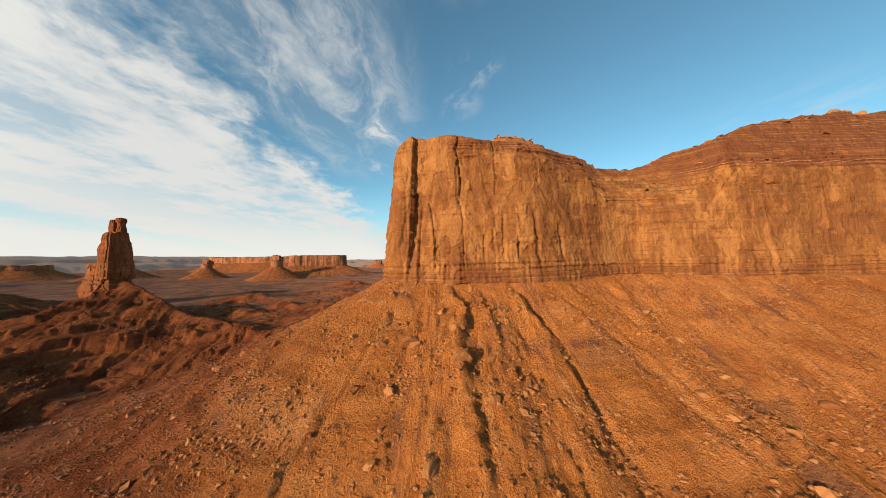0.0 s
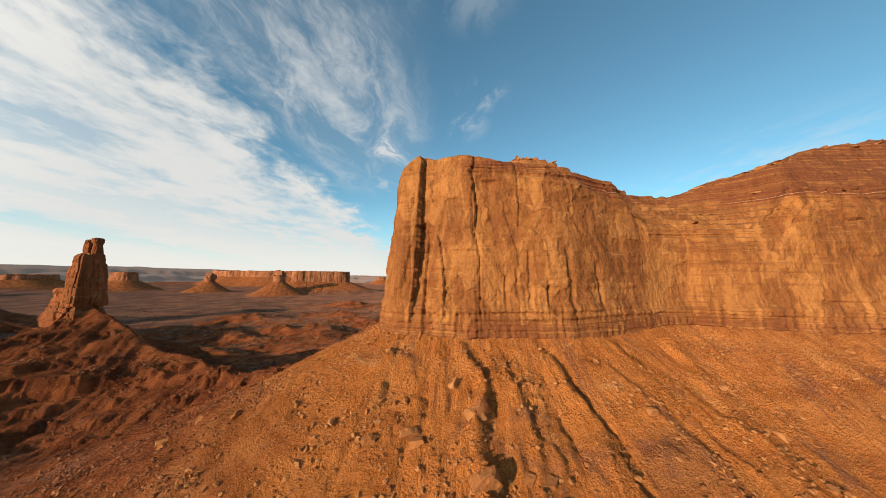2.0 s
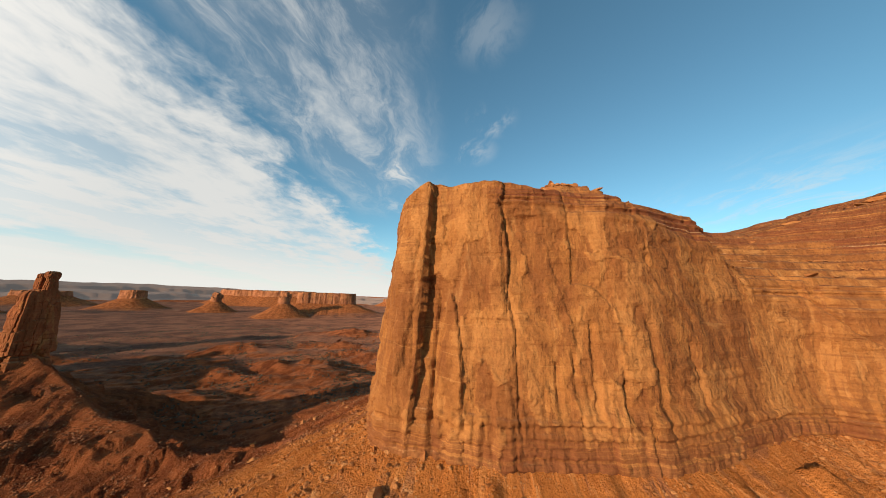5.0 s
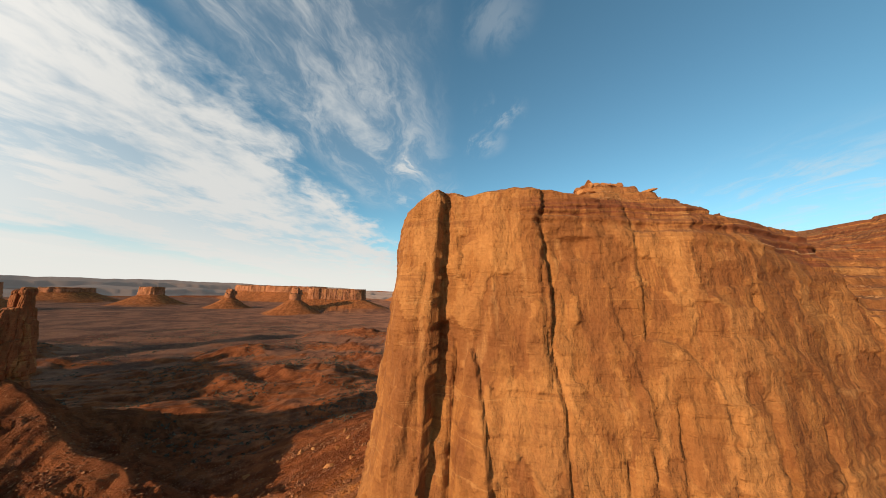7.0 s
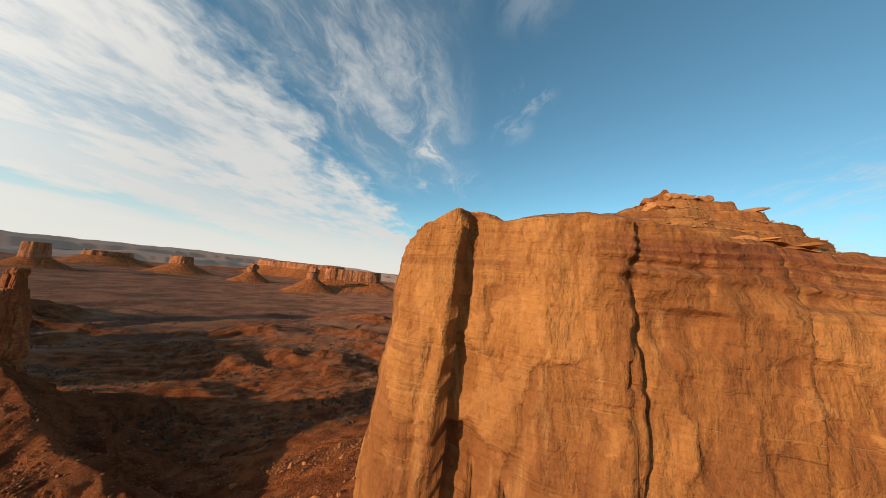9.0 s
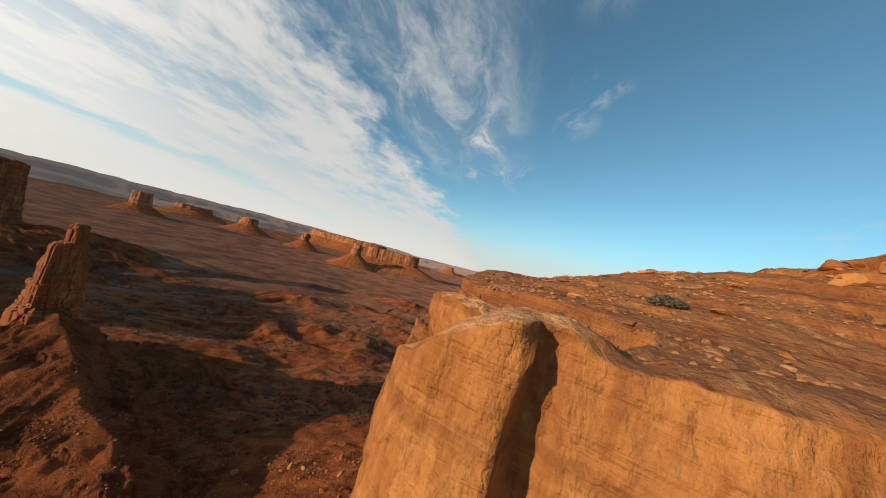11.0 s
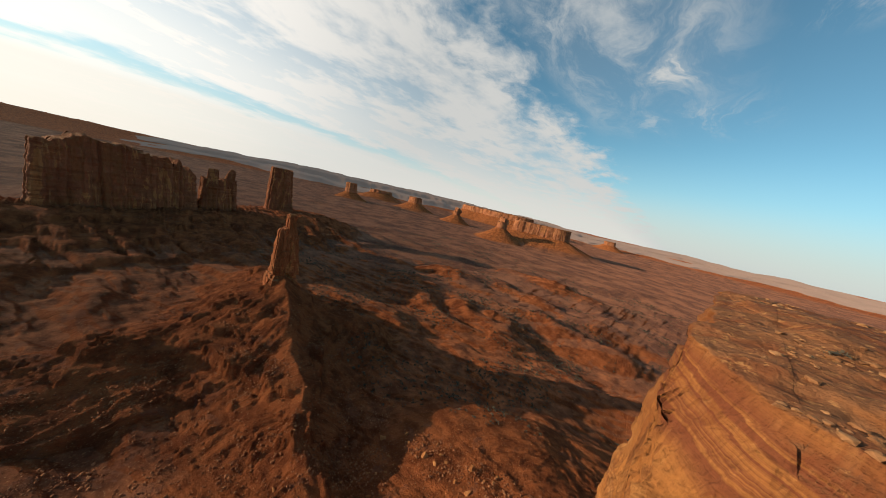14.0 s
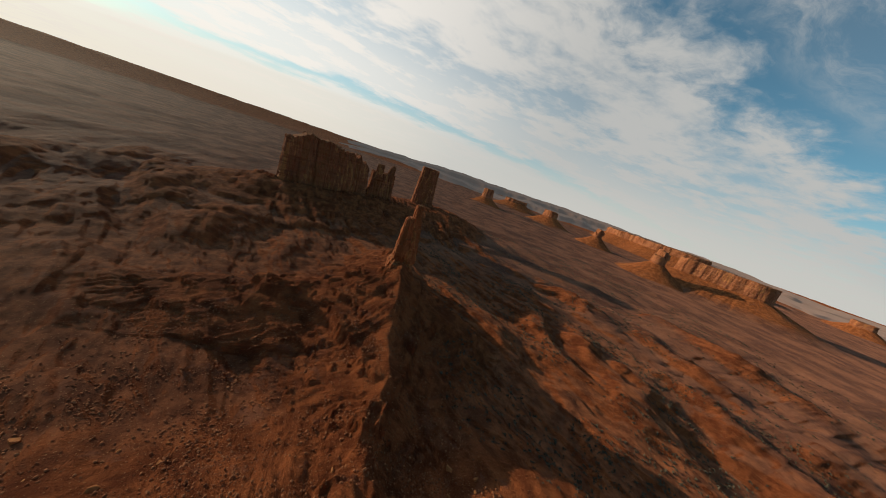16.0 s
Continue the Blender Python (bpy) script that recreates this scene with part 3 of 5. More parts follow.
    crest = np.interp(rs, runs, [p[2] for p in RIDGE]) + 1.3 * fbm(rs / 14, 0.4, 3.0, 3)
    k = np.maximum(rd + 3.0 * fbm(rs / 18, rd / 60, 5.3, 3) * smooth(rd, 3, 20), 0)
    south = wy < np.interp(wx, [p[0] for p in RIDGE[::-1]], [p[1] for p in RIDGE[::-1]])
    fall = np.where(south, 0.58 * np.minimum(k, 55) + 0.22 * np.maximum(k - 55, 0), 0.95 * np.minimum(k, 22) + 0.45 * np.maximum(k - 22, 0))
    q = crest - fall
    q = np.where(q < 5, 5 * np.exp(np.clip((q - 5) / 5, -9, 0)), q)
    # flat-lying ledges crop out along the flanks, broken into buttresses
    cell = rs / 7.5 + 0.9 * perlin(rs / 19, 0.3, 1.2)
    butt = (PERM[np.floor(cell).astype(int) & 255] / 127.5 - 1) + 0.5 * (PERM[np.floor(cell * 2.7 + 3).astype(int) & 255] / 127.5 - 1)
    led = 0.25 + 0.75 * np.maximum(smooth(fbm(rs / 20, rd / 60, 12.3, 3), 0.02, 0.16), smooth(14 - np.abs(rs - 118), 0, 8))
    for level, amp, far in ((29, 6.0, 1.0), (48, 4.2, 0.7)):
        k = q - level - 2.0 * fbm(rs / 34, level, 4.0, 2) - 1.7 * far * butt
        q = q + led * amp * smooth(k, -0.35, 0.35) * np.exp(-(np.maximum(k, 0) / 6) ** 2) * smooth(rd, 0.5, 4)
    qm = smooth(q, 0.5, 7) * smooth(rd, 0.5, 8)
    lean = rs + 0.35 * rd
    spur = 0.5 * (1 - 2 * np.abs(perlin(rs / 17.0, rd / 160, 2.2))) + 0.8 * (1 - 2 * np.abs(perlin(lean / 6.2 + 0.2 * wander, rd / 90, 6.2))) + 0.6 * (1 - 2 * np.abs(perlin(lean / 3.1 + 0.3 * wander, rd / 60, 9.2)))
    q = q + (-1.35 * spur + 0.25 * fbm(x / 9, y / 9, 8.1, 4, 0.5) + 0.85 * rough) * qm
    # blocky outcrops break the flanks into short cliffs
    cu, cv = rs / 10.5 + 0.8 * fbm(x / 14, y / 14, 4.1, 2), rd / 15 + 0.8 * fbm(x / 14, y / 14, 8.1, 2)
    pick = PERM[(np.floor(cu).astype(int) * 7 + np.floor(cv).astype(int) * 31) & 255] / 255.0
    fu, fv = cu - np.floor(cu), cv - np.floor(cv)
    block = (pick > 0.6) * smooth(np.minimum(np.minimum(fu, 1 - fu), np.minimum(fv, 1 - fv)), 0.0, 0.10)
    block = np.maximum(block, smooth(1.3 - np.hypot((x + 231) / 12, (y - 171) / 10), 0, 0.3))
    q = terrace(q, 6.2, 0.07, (0.12 + 0.62 * block) * smooth(q, 3, 8) * smooth(rd, 2, 7))
    h = np.maximum(t, q) + np.exp(-np.abs(t - q) / 4)
    along, down = np.where(t > q, s, rs + 300), np.where(t > q, d, rd)
    # slopes under the western buttes
    w = np.zeros_like(x)
    hh, dd, ss = talus_of(x, y, BENCH, 37, 0.27, 0)
    m = smooth(dd, 3, 20) * smooth(hh, 3, 12)
    w = np.maximum(w, hh - 5.5 * ridged(ss / 24, dd / 160, 3.3, 4) * m)
    w = terrace(w + (1.6 * fbm(x / 40, y / 40, 1.0, 3) + 1.1 * ridged(ss / 9, dd / 60, 6.1, 2)) * smooth(w, 1, 8), 8.5, 0.07, 0.6)
    z = np.maximum(np.maximum(h, w), 0) + z * smooth(np.maximum(h, w), 26, 4)
    return (z, along, down) if streaks else z


# ---- ground ----
def spaced(lo, hi, fine, slow=1.006, near=450.0, grow=1.05, reach=4900.0, cap=100.0):
    """Grid lines: fine from lo to hi, a little wider over the next stretch, then ever wider to the horizon."""
    mid = list(np.arange(lo, hi + 1e-6, fine))
    for sign in (-1, 1):
        at, step, out = (lo if sign < 0 else hi), fine, []
        while abs(at) < reach:
            step = min(step * (slow if abs(at) < near else grow), cap)
            at += sign * step
            out.append(at)
        mid = out[::-1] + mid if sign < 0 else mid + out
    return np.array(mid)


def build_ground():
    xs, ys = spaced(-255, 90, FINE), spaced(36, 230, FINE)
    X, Y = np.meshgrid(xs, ys)
    Z, along, down = ground_height(X, Y, True)
    me = mesh_from("ground", np.stack([X, Y, Z], -1).reshape(-1, 3), grid_faces(len(xs), len(ys)), GROUND)
    d, _, inside = poly_distance(X, Y, MESA)
    d = np.where(inside, 0, d) + 16 * fbm(X / 40, Y / 40, 3.0, 3)
    debris = smooth(d, 190, 110) * smooth(X + 0.45 * (Y - 100), -100, -40)
    debris = debris * (1 - 0.95 * smooth(Y, 150, 180) * smooth(-X, 10, 40))
    me.attributes.new("debris", "FLOAT", "POINT").data.foreach_set("value", debris.ravel().astype(np.float32))
    for name, v in zip(("along", "down"), (along, down)):
        me.attributes.new(name, "FLOAT", "POINT").data.foreach_set("value", v.ravel().astype(np.float32))
    tagged(new("ground", me), "rust-red desert ground with rubble slopes and scrub flats", "ground", kind="structure")


FINE = 0.9
build_ground()


# ---- cliffs ----
def outline(pts, step, rounds=1):
    p = np.array(pts, float)
    for _ in range(rounds):
        q = np.roll(p, -1, 0)
        p = np.stack([p * 0.82 + q * 0.18, p * 0.18 + q * 0.82], 1).reshape(-1, 2)
    c = np.vstack([p, p[:1]])
    run = np.concatenate([[0], np.cumsum(np.hypot(*np.diff(c, axis=0).T))])
    if callable(step):
        q = np.arange(0, run[-1], 0.25)
        want = 0.25 / step(np.interp(q, run, c[:, 0]), np.interp(q, run, c[:, 1]))
        count = np.concatenate([[0], np.cumsum(want)])
        s = np.interp(np.arange(int(count[-1])), count[:-1], q)
        step = 0.6
    else:
        s = np.linspace(0, run[-1], int(run[-1] / step), endpoint=False)
    out = np.stack([np.interp(s, run, c[:, 0]), np.interp(s, run, c[:, 1])], 1)
    t = np.roll(out, -1, 0) - np.roll(out, 1, 0)
    k = max(1, int(2.0 / step))
    t = sum(np.roll(t, j, 0) for j in range(-k, k + 1))
    nor = np.stack([t[:, 1], -t[:, 0]], 1)
    nor /= np.linalg.norm(nor, axis=1)[:, None]
    return out, nor, s


def cliff_wall(name, pts, step, foot, top, rows, mat, relief_of, lip=6.0, rounds=1, batter=0.08, mark=None):
    """A wall round an outline, from below the ground to the rim, with rows over the rim inwards."""
    p, nor, s = outline(pts, step, rounds)
    zt = top(p[:, 0], p[:, 1]) if callable(top) else np.full(len(p), float(top))
    v = np.linspace(0, 1, rows)[:, None]
    if callable(top):
        rim = relief_of(p[None, :, 0], p[None, :, 1], zt[None], s[None], 0 * zt[None])[0]
        zt = top(p[:, 0] + nor[:, 0] * rim, p[:, 1] + nor[:, 1] * rim)
    Z = foot + (zt[None] - foot) * v
    D = relief_of(p[None, :, 0] + 0 * v, p[None, :, 1] + 0 * v, Z, s[None] + 0 * v, zt[None] - Z) + batter * (zt[None] - Z)
    X = p[None, :, 0] + nor[None, :, 0] * D
    Y = p[None, :, 1] + nor[None, :, 1] * D
    parts = [np.stack([X, Y, Z], -1)]
    lips = list(np.linspace(0.4, lip, 18 if lip < 8 else 6))
    for d in lips:
        inward = D[-1] - d / lip * (D[-1] + lip)
        x, y = p[:, 0] + nor[:, 0] * inward, p[:, 1] + nor[:, 1] * inward
        z = (top(x, y) if callable(top) else zt + 0.3 * fbm(x / 6, y / 6, 2.0)) + 0.06
        parts.append(np.stack([x, y, z], -1)[None])
    V = np.concatenate(parts, 0)
    me = mesh_from(name, V.reshape(-1, 3), grid_faces(len(p), rows + len(lips), True), mat)
    if mark:
        val = np.concatenate([mark(p[None, :, 0] + 0 * v, p[None, :, 1] + 0 * v, Z), np.zeros((len(lips), len(p)))])
        me.attributes.new("plate", "FLOAT", "POINT").data.foreach_set("value", val.ravel().astype(np.float32))
    return me


def top_sheet(name, pts, step, top, mat, inset=3.0, box=None):
    p = np.array(pts)
    x0, x1, y0, y1 = box or (p[:, 0].min(), p[:, 0].max(), p[:, 1].min(), p[:, 1].max())
    xs, ys = np.arange(x0, x1 + step, step), np.arange(max(y0, p[:, 1].min()), y1 + step, step)
    X, Y = np.meshgrid(xs, ys)
    d, _, inside = poly_distance(X, Y, pts)
    ok = (inside & (d > inset)).ravel()
    Z = top(X, Y) if callable(top) else np.full(X.shape, float(top)) + 0.8 * fbm(X / 12, Y / 12, 1.0)
    f = grid_faces(len(xs), len(ys))
    f = f[ok[f].all(axis=1)]
    used = np.unique(f)
    remap = np.zeros(X.size, np.int32)
    remap[used] = np.arange(len(used))
    return mesh_from(name, np.stack([X, Y, Z], -1).reshape(-1, 3)[used], remap[f], mat)


DICE = np.random.RandomState(11).uniform(-1, 1, 4096)


def dice(i, k=0):
    return DICE[(np.asarray(i).astype(int) * 7 + k * 131) % 4096]


def slabs(s, width, k):
    """Cells of uneven width along s: a number for each, the place within it, and the distance to its border, in metres."""
    u = s / width
    i = np.floor(u)
    f1, f2, cell, off = np.full(u.shape, 9.0), np.full(u.shape, 9.0), np.zeros(u.shape), np.zeros(u.shape)
    for j in (-1, 0, 1):
        p = i + j + 0.5 + 0.42 * dice(i + j, k)
        d = np.abs(u - p)
        m = d < f1
        f2 = np.where(m, f1, np.minimum(f2, d))
        cell, off, f1 = np.where(m, i + j, cell), np.where(m, u - p, off), np.where(m, d, f1)
    return cell, off * width, (f2 - f1) * width / 2


def plates(u, z, wide, tall, k):
    """Irregular plates that have spalled off a wall: a random number for each."""
    a = u / wide + 0.35 * fbm(u / (wide * 0.8), z / (tall * 0.8), 3.0 + k, 3)
    c = z / tall + 0.35 * fbm(u / (wide * 0.8), z / (tall * 0.8), 13.0 + k, 3)
    ia, ic = np.floor(a), np.floor(c)
    best, pick = np.full(a.shape, 9.0), np.zeros(a.shape)
    for i in (-1, 0, 1):
        for j in (-1, 0, 1):
            h = (ia + i) * 57 + (ic + j) * 131
            d = (a - ia - i - 0.5 - 0.45 * dice(h, k)) ** 2 + (c - ic - j - 0.5 - 0.45 * dice(h, k + 3)) ** 2
            m = d < best
            best, pick = np.where(m, d, best), np.where(m, dice(h, k + 7), pick)
    return pick


def spall(x, y, z):
    return 0.6 * plates(x - y, z, 9.0, 15.0, 1) + 0.4 * plates(x - y, z, 4.0, 6.0, 2)


def line_at(z, knots, wobble=0.3, seed=0.2):
    """The place along the wall of a crack or an edge that winds down through (z, x) knots."""
    k = np.array(sorted(knots), float)
    return np.interp(z, k[:, 0], k[:, 1]) + wobble * fbm(z / 5, seed, 5.0, 3)


def between(z, lo, hi, soft=1.5):
    return smooth(z, lo - soft, lo + soft) * (1 - smooth(z, hi - soft, hi + soft))


def mesa_relief(x, y, z, s, below):
    d = 1.2 * fbm(s / 38, z / 140, 2.0, 2)
    warp = 1.6 * fbm(s / 16, z / 26, 6.0, 3)
    mid = 108 + 10 * fbm(s / 22, 0.5, 3.0, 2)
    low = 88 + 6 * fbm(s / 9, 1.5, 7.0, 2)
    east = smooth(x, 45, 75)
    # three storeys of jointed slabs, wide and smooth above, narrow below
    for width, k, lo, hi, proud, gap, least in ((21.0, 1, mid, 999, 0.5, 0.4, 0.75), (13.0, 2, low, mid, 0.45, 0.4, 0.5), (4.2, 3, 0, low, 0.5, 0.3, -0.6)):
        cell, off, edge = slabs(s + warp * min(1, width / 12), width, k)
        m = smooth(z, lo - 0.3, lo + 0.3) * (1 - smooth(z, hi - 0.3, hi + 0.3))
        crack = dice(cell, k + 5) > least
        d = d + m * (proud * dice(cell, k) + 0.05 * dice(cell, k + 9) * off - 0.5 * np.exp(-(edge / gap) ** 2) * crack) * (1 - 0.6 * east)
    d = d + 0.5 * np.clip(4 * perlin(s / 15, z / 8.0, 2.2), -0.4, 0.4) * smooth(z, 80, 100)
    d = d + 0.16 * fbm(s / 3.5, z / 5, 8.0, 4, 0.6) + 0.22 * np.tanh(4 * perlin(z / 2.6 + 0.5 * fbm(s / 18, z / 30, 3.0, 2), s / 45, 6.0)) * smooth(fbm(s / 25, z / 12, 5.5, 3), -0.1, 0.3) + 0.62 * spall(x, y, z) * (1 - 0.5 * east)
    # ledgy foot and thin-bedded rim
    foot = smooth(z, 83, 79)
    d = d + foot * (0.6 + 0.5 * ridged(s / 3.6, z / 40, 3.0, 2) + 0.4 * np.tanh(5 * perlin(z / 1.5, s / 60, 4.0)))
    rim = smooth(below, 12, 6)
    d = d + rim * (-0.35 * np.maximum(10 - below, 0) * smooth(x, 15, 40) + 0.4 * np.tanh(6 * perlin(z / 1.3 + 0.1 * fbm(s / 20, 0), s / 90, 9.0)) * (1 - 0.85 * smooth(9 - x, 0, 7) * (y < 166)))
    front = (y < 165) & (x > -21)
    # the outermost pillar stands proud of a hollow that widens downwards
    edge = line_at(z, ((72, -16.6), (85, -16.0), (101, -15.5), (111, -15.3), (126, -14.9), (137, -14.4), (146, -14.6)))
    deep = np.interp(z, [72, 80, 90, 100, 111, 122, 132, 138, 146], [1.4, 2.8, 4.4, 5.2, 5.2, 4.4, 3.4, 3.0, 2.8])
    d = d - front * deep * smooth(x - edge, -0.15, 0.3) * (1 - np.clip((x - edge) / 12, 0, 1) ** 1.3)
    slot = line_at(z, ((72, -11.4), (84, -11.4), (95, -11.2), (107, -10.2), (114, -10.6)), 0.25, 0.6)
    d = d - front * 1.6 * np.exp(-((x - slot) / 0.45) ** 2) * between(z, 76, 110, 2.5)
    facet = line_at(z, ((72, -22.5), (85, -20.3), (101, -17.9), (111, -15.6)), 0.3, 1.1)
    d = d + front * 0.9 * smooth(facet - x, 0, 0.5) * between(z, 74, 110, 3)
    hair = line_at(z, ((90, -17.0), (103, -17.5), (114, -18.4), (123, -17.1), (131, -16.6)), 0.3, 2.1)
    d = d - front * 0.7 * np.exp(-((x - hair) / 0.36) ** 2) * between(z, 90, 126, 3)
    # the flake leaning in the hollow
    t = np.clip((109.5 - z) / 37, 0, 1)
    half = 4.4 * np.sqrt(t) * (z < 109.5)
    d = d + front * 1.7 * smooth(half - np.abs(x + 7.3 - 0.4 * t), 0, 0.45) * smooth(z, 76, 90)
    # the long winding crack, with a shallow bay beside its upper half
    wind = line_at(z, ((72, 10.5), (84, 10.0), (101, 9.9), (104, 9.5), (111, 8.2), (119, 9.2), (128, 8.6), (137, 7.1), (144, 8.4)), 0.4, 0.7)
    d = d + front * (0.55 * smooth(wind - x, 0, 0.35) * smooth(x - wind, -8, -1.5) - 0.9 * np.exp(-((x - wind - 0.3) / 0.36) ** 2) * between(z, 76, 138, 3))
    d = d - front * 0.9 * smooth(x - wind, 0, 0.4) * (1 - smooth(x - wind, 2.6, 4.6)) * between(z, 113, 131, 2)
    # a roof over a worn alcove, and the edge of the next buttress
    d = d + front * np.exp(-((x - 14.5) / 4.0) ** 2) * (0.8 * between(z, 133.2, 138, 0.5) - 1.1 * between(z, 128.5, 132.8, 0.8))
    butt = line_at(z, ((72, 29), (90, 27), (107, 24.5), (113, 22.4), (121, 20.8), (136, 19.2)), 0.5, 3.3)
    d = d + front * 0.5 * smooth(butt - x, 0, 0.6) * smooth(x - butt, -6, -1) * between(z, 78, 134, 3)
    # dark slots that end the slabs above the foot
    for x0, wide, z0, z1 in ((24.3, 0.9, 84, 95), (29.3, 1.3, 79, 103), (36.6, 0.9, 79, 92), (45.2, 1.4, 79, 104), (58, 1.0, 80, 98), (19.5, 0.8, 82, 93)):
        at = x0 + 0.5 * fbm(z / 6, x0, 1.0, 2)
        d = d - front * 0.95 * smooth(x - at, -0.2, 0.2) * (1 - smooth(x - at, wide, wide + 0.9)) * between(z, z0, z1, 2)
    # broken ground at the foot of the hollow
    d = d + front * 0.9 * np.abs(fbm(s / 3.2, z / 2.6, 4.0, 3)) * smooth(x, -13, -10) * (1 - smooth(x, 15, 19)) * (1 - smooth(z, 88 + 4 * np.cos(x / 3.5), 90 + 4 * np.cos(x / 3.5)))
    # the great heart-shaped scar of the eastern wall: proud on its outer side, cracked along the inner
    left = line_at(z, ((86, 127.3), (97.6, 124.3), (101, 119.4), (112, 112.1), (119, 108.7), (130, 110.9)), 0.5, 4.1)
    d = d + front * (1.5 * smooth(left - x, 0, 0.4) * smooth(x - left, -26, -4) - 1.0 * np.exp(-((x - left - 0.4) / 0.6) ** 2)) * between(z, 98, 129, 3)
    for knots, z0, z1, step in ((((99, 142.3), (103.5, 142.6), (109.7, 147.1), (116.7, 153.7), (122.7, 158), (130, 164.3)), 100, 129, -0.7), (((93, 150.7), (96, 144.5), (99, 142.3)), 93, 99, 0.0),
                                (((118, 183), (125.4, 177), (131.5, 172.1), (135.2, 168.5)), 119, 135, 1.2), (((83.5, 158.2), (94, 159.1)), 83, 94, 0.8), (((71, 183.2), (79, 179.5), (87, 180.2)), 73, 87, 0.8), (((92, 212), (138, 205)), 94, 136, 1.0)):
        at = line_at(z, knots, 0.5, knots[0][1])
        d = d + front * (step * smooth(at - x, 0, 0.5) * smooth(x - at, -14, -3) - 1.1 * np.exp(-((x - at) / 0.6) ** 2)) * between(z, z0, z1, 1.0)
    d = d + front * 0.9 * between(x, 158.5, 177, 0.8) * smooth(z - 83.0 - 0.3 * fbm(x / 4, 0.0, 2.0, 2), -0.3, 0.3) * (1 - smooth(z, 84, 92))
    return d


def mesa_step(x, y):
    """Fine where the walls are seen, coarse round the back."""
    return np.where(((y < 168) & (x < 262)) | ((x < -10) & (y < 250)), 0.5, 4.0)


def mark_beds(me):
    """Thin beds crop out everywhere but on the smooth western fin."""
    co = np.empty(len(me.vertices) * 3)
    me.vertices.foreach_get("co", co)
    x, y = co[0::3], co[1::3]
    v = 1 - 0.92 * smooth(9 - x + 3 * fbm(x / 9, y / 9, 1.0, 2), 0, 7) * smooth(166 - y, 0, 6)
    base = np.interp(x, [15, 47, 75, 110, 135, 165, 200], [3.5, 0.5, -7.5, -4.0, -8.0, -3.0, -7.0]) * smooth(172 - y, 0, 8)
    me.attributes.new("bedbase", "FLOAT", "POINT").data.foreach_set("value", base.astype(np.float32))
    me.attributes.new("bedded", "FLOAT", "POINT").data.foreach_set("value", v.astype(np.float32))
    me.attributes.new("pale", "FLOAT", "POINT").data.foreach_set("value", (smooth(-x, 8, 13) * smooth(152 - y, 0, 4)).astype(np.float32))
    d, _, inside = poly_distance(x, y, NOTCH)
    me.attributes.new("soily", "FLOAT", "POINT").data.foreach_set("value", np.where(inside, 1 - smooth(d, 0.5, 4), 1.0).astype(np.float32))
    return me


def build_mesa():
    mesa = thing("mesa", "huge orange sandstone mesa with sheer banded cliffs over talus", "mesa")
    child("cliff", mark_beds(cliff_wall("cliff", MESA, mesa_step, 55.0, mesa_top, 230, CLIFF, mesa_relief, lip=7.0, mark=spall)), mesa)
    child("summit", mark_beds(top_sheet("summit", MESA, 0.32, mesa_top, CLIFF, 6.0, (-40, 8, 100, 244))), mesa, "banded ledges round a smooth hollow")
    child("summit", mark_beds(top_sheet("summit", MESA, 0.6, mesa_top, CLIFF, 6.0, (7.0, 62, 100, 262))), mesa, "stepped red ledges strewn with rubble")
    child("summit", mark_beds(top_sheet("summit", MESA, 0.65, mesa_top, CLIFF, 6.0, (60.8, 400, 100, 235))), mesa, "stepped red ledges strewn with rubble")
    child("summit", mark_beds(top_sheet("summit", MESA, 2.0, mesa_top, CLIFF, 6.0, (60, 400, 233, 300))), mesa, "stepped red ledges strewn with rubble")


build_mesa()


def butte_relief(size, flute=1.0):
    def f(x, y, z, s, below):
        d = size * (3.0 * fbm(s / (22 * size), z / (160 * size), 7.0, 3) + 0.7 * fbm(s / (5 * size), z / (12 * size), 4.0, 3) + 0.5 * np.tanh(4 * perlin(z / (5 * size), s / (60 * size), 2.0)))
        for width, k, proud in ((19.0, 2, 0.9), (8.0, 3, 0.3)):
            cell, off, edge = slabs(s / size + 1.5 * fbm(s / (20 * size), z / (20 * size), 6.0, 2), width, k)
            d = d + size * flute * (proud * dice(cell, k) - 0.7 * np.exp(-(edge / 0.9) ** 2))
        return d
    return f


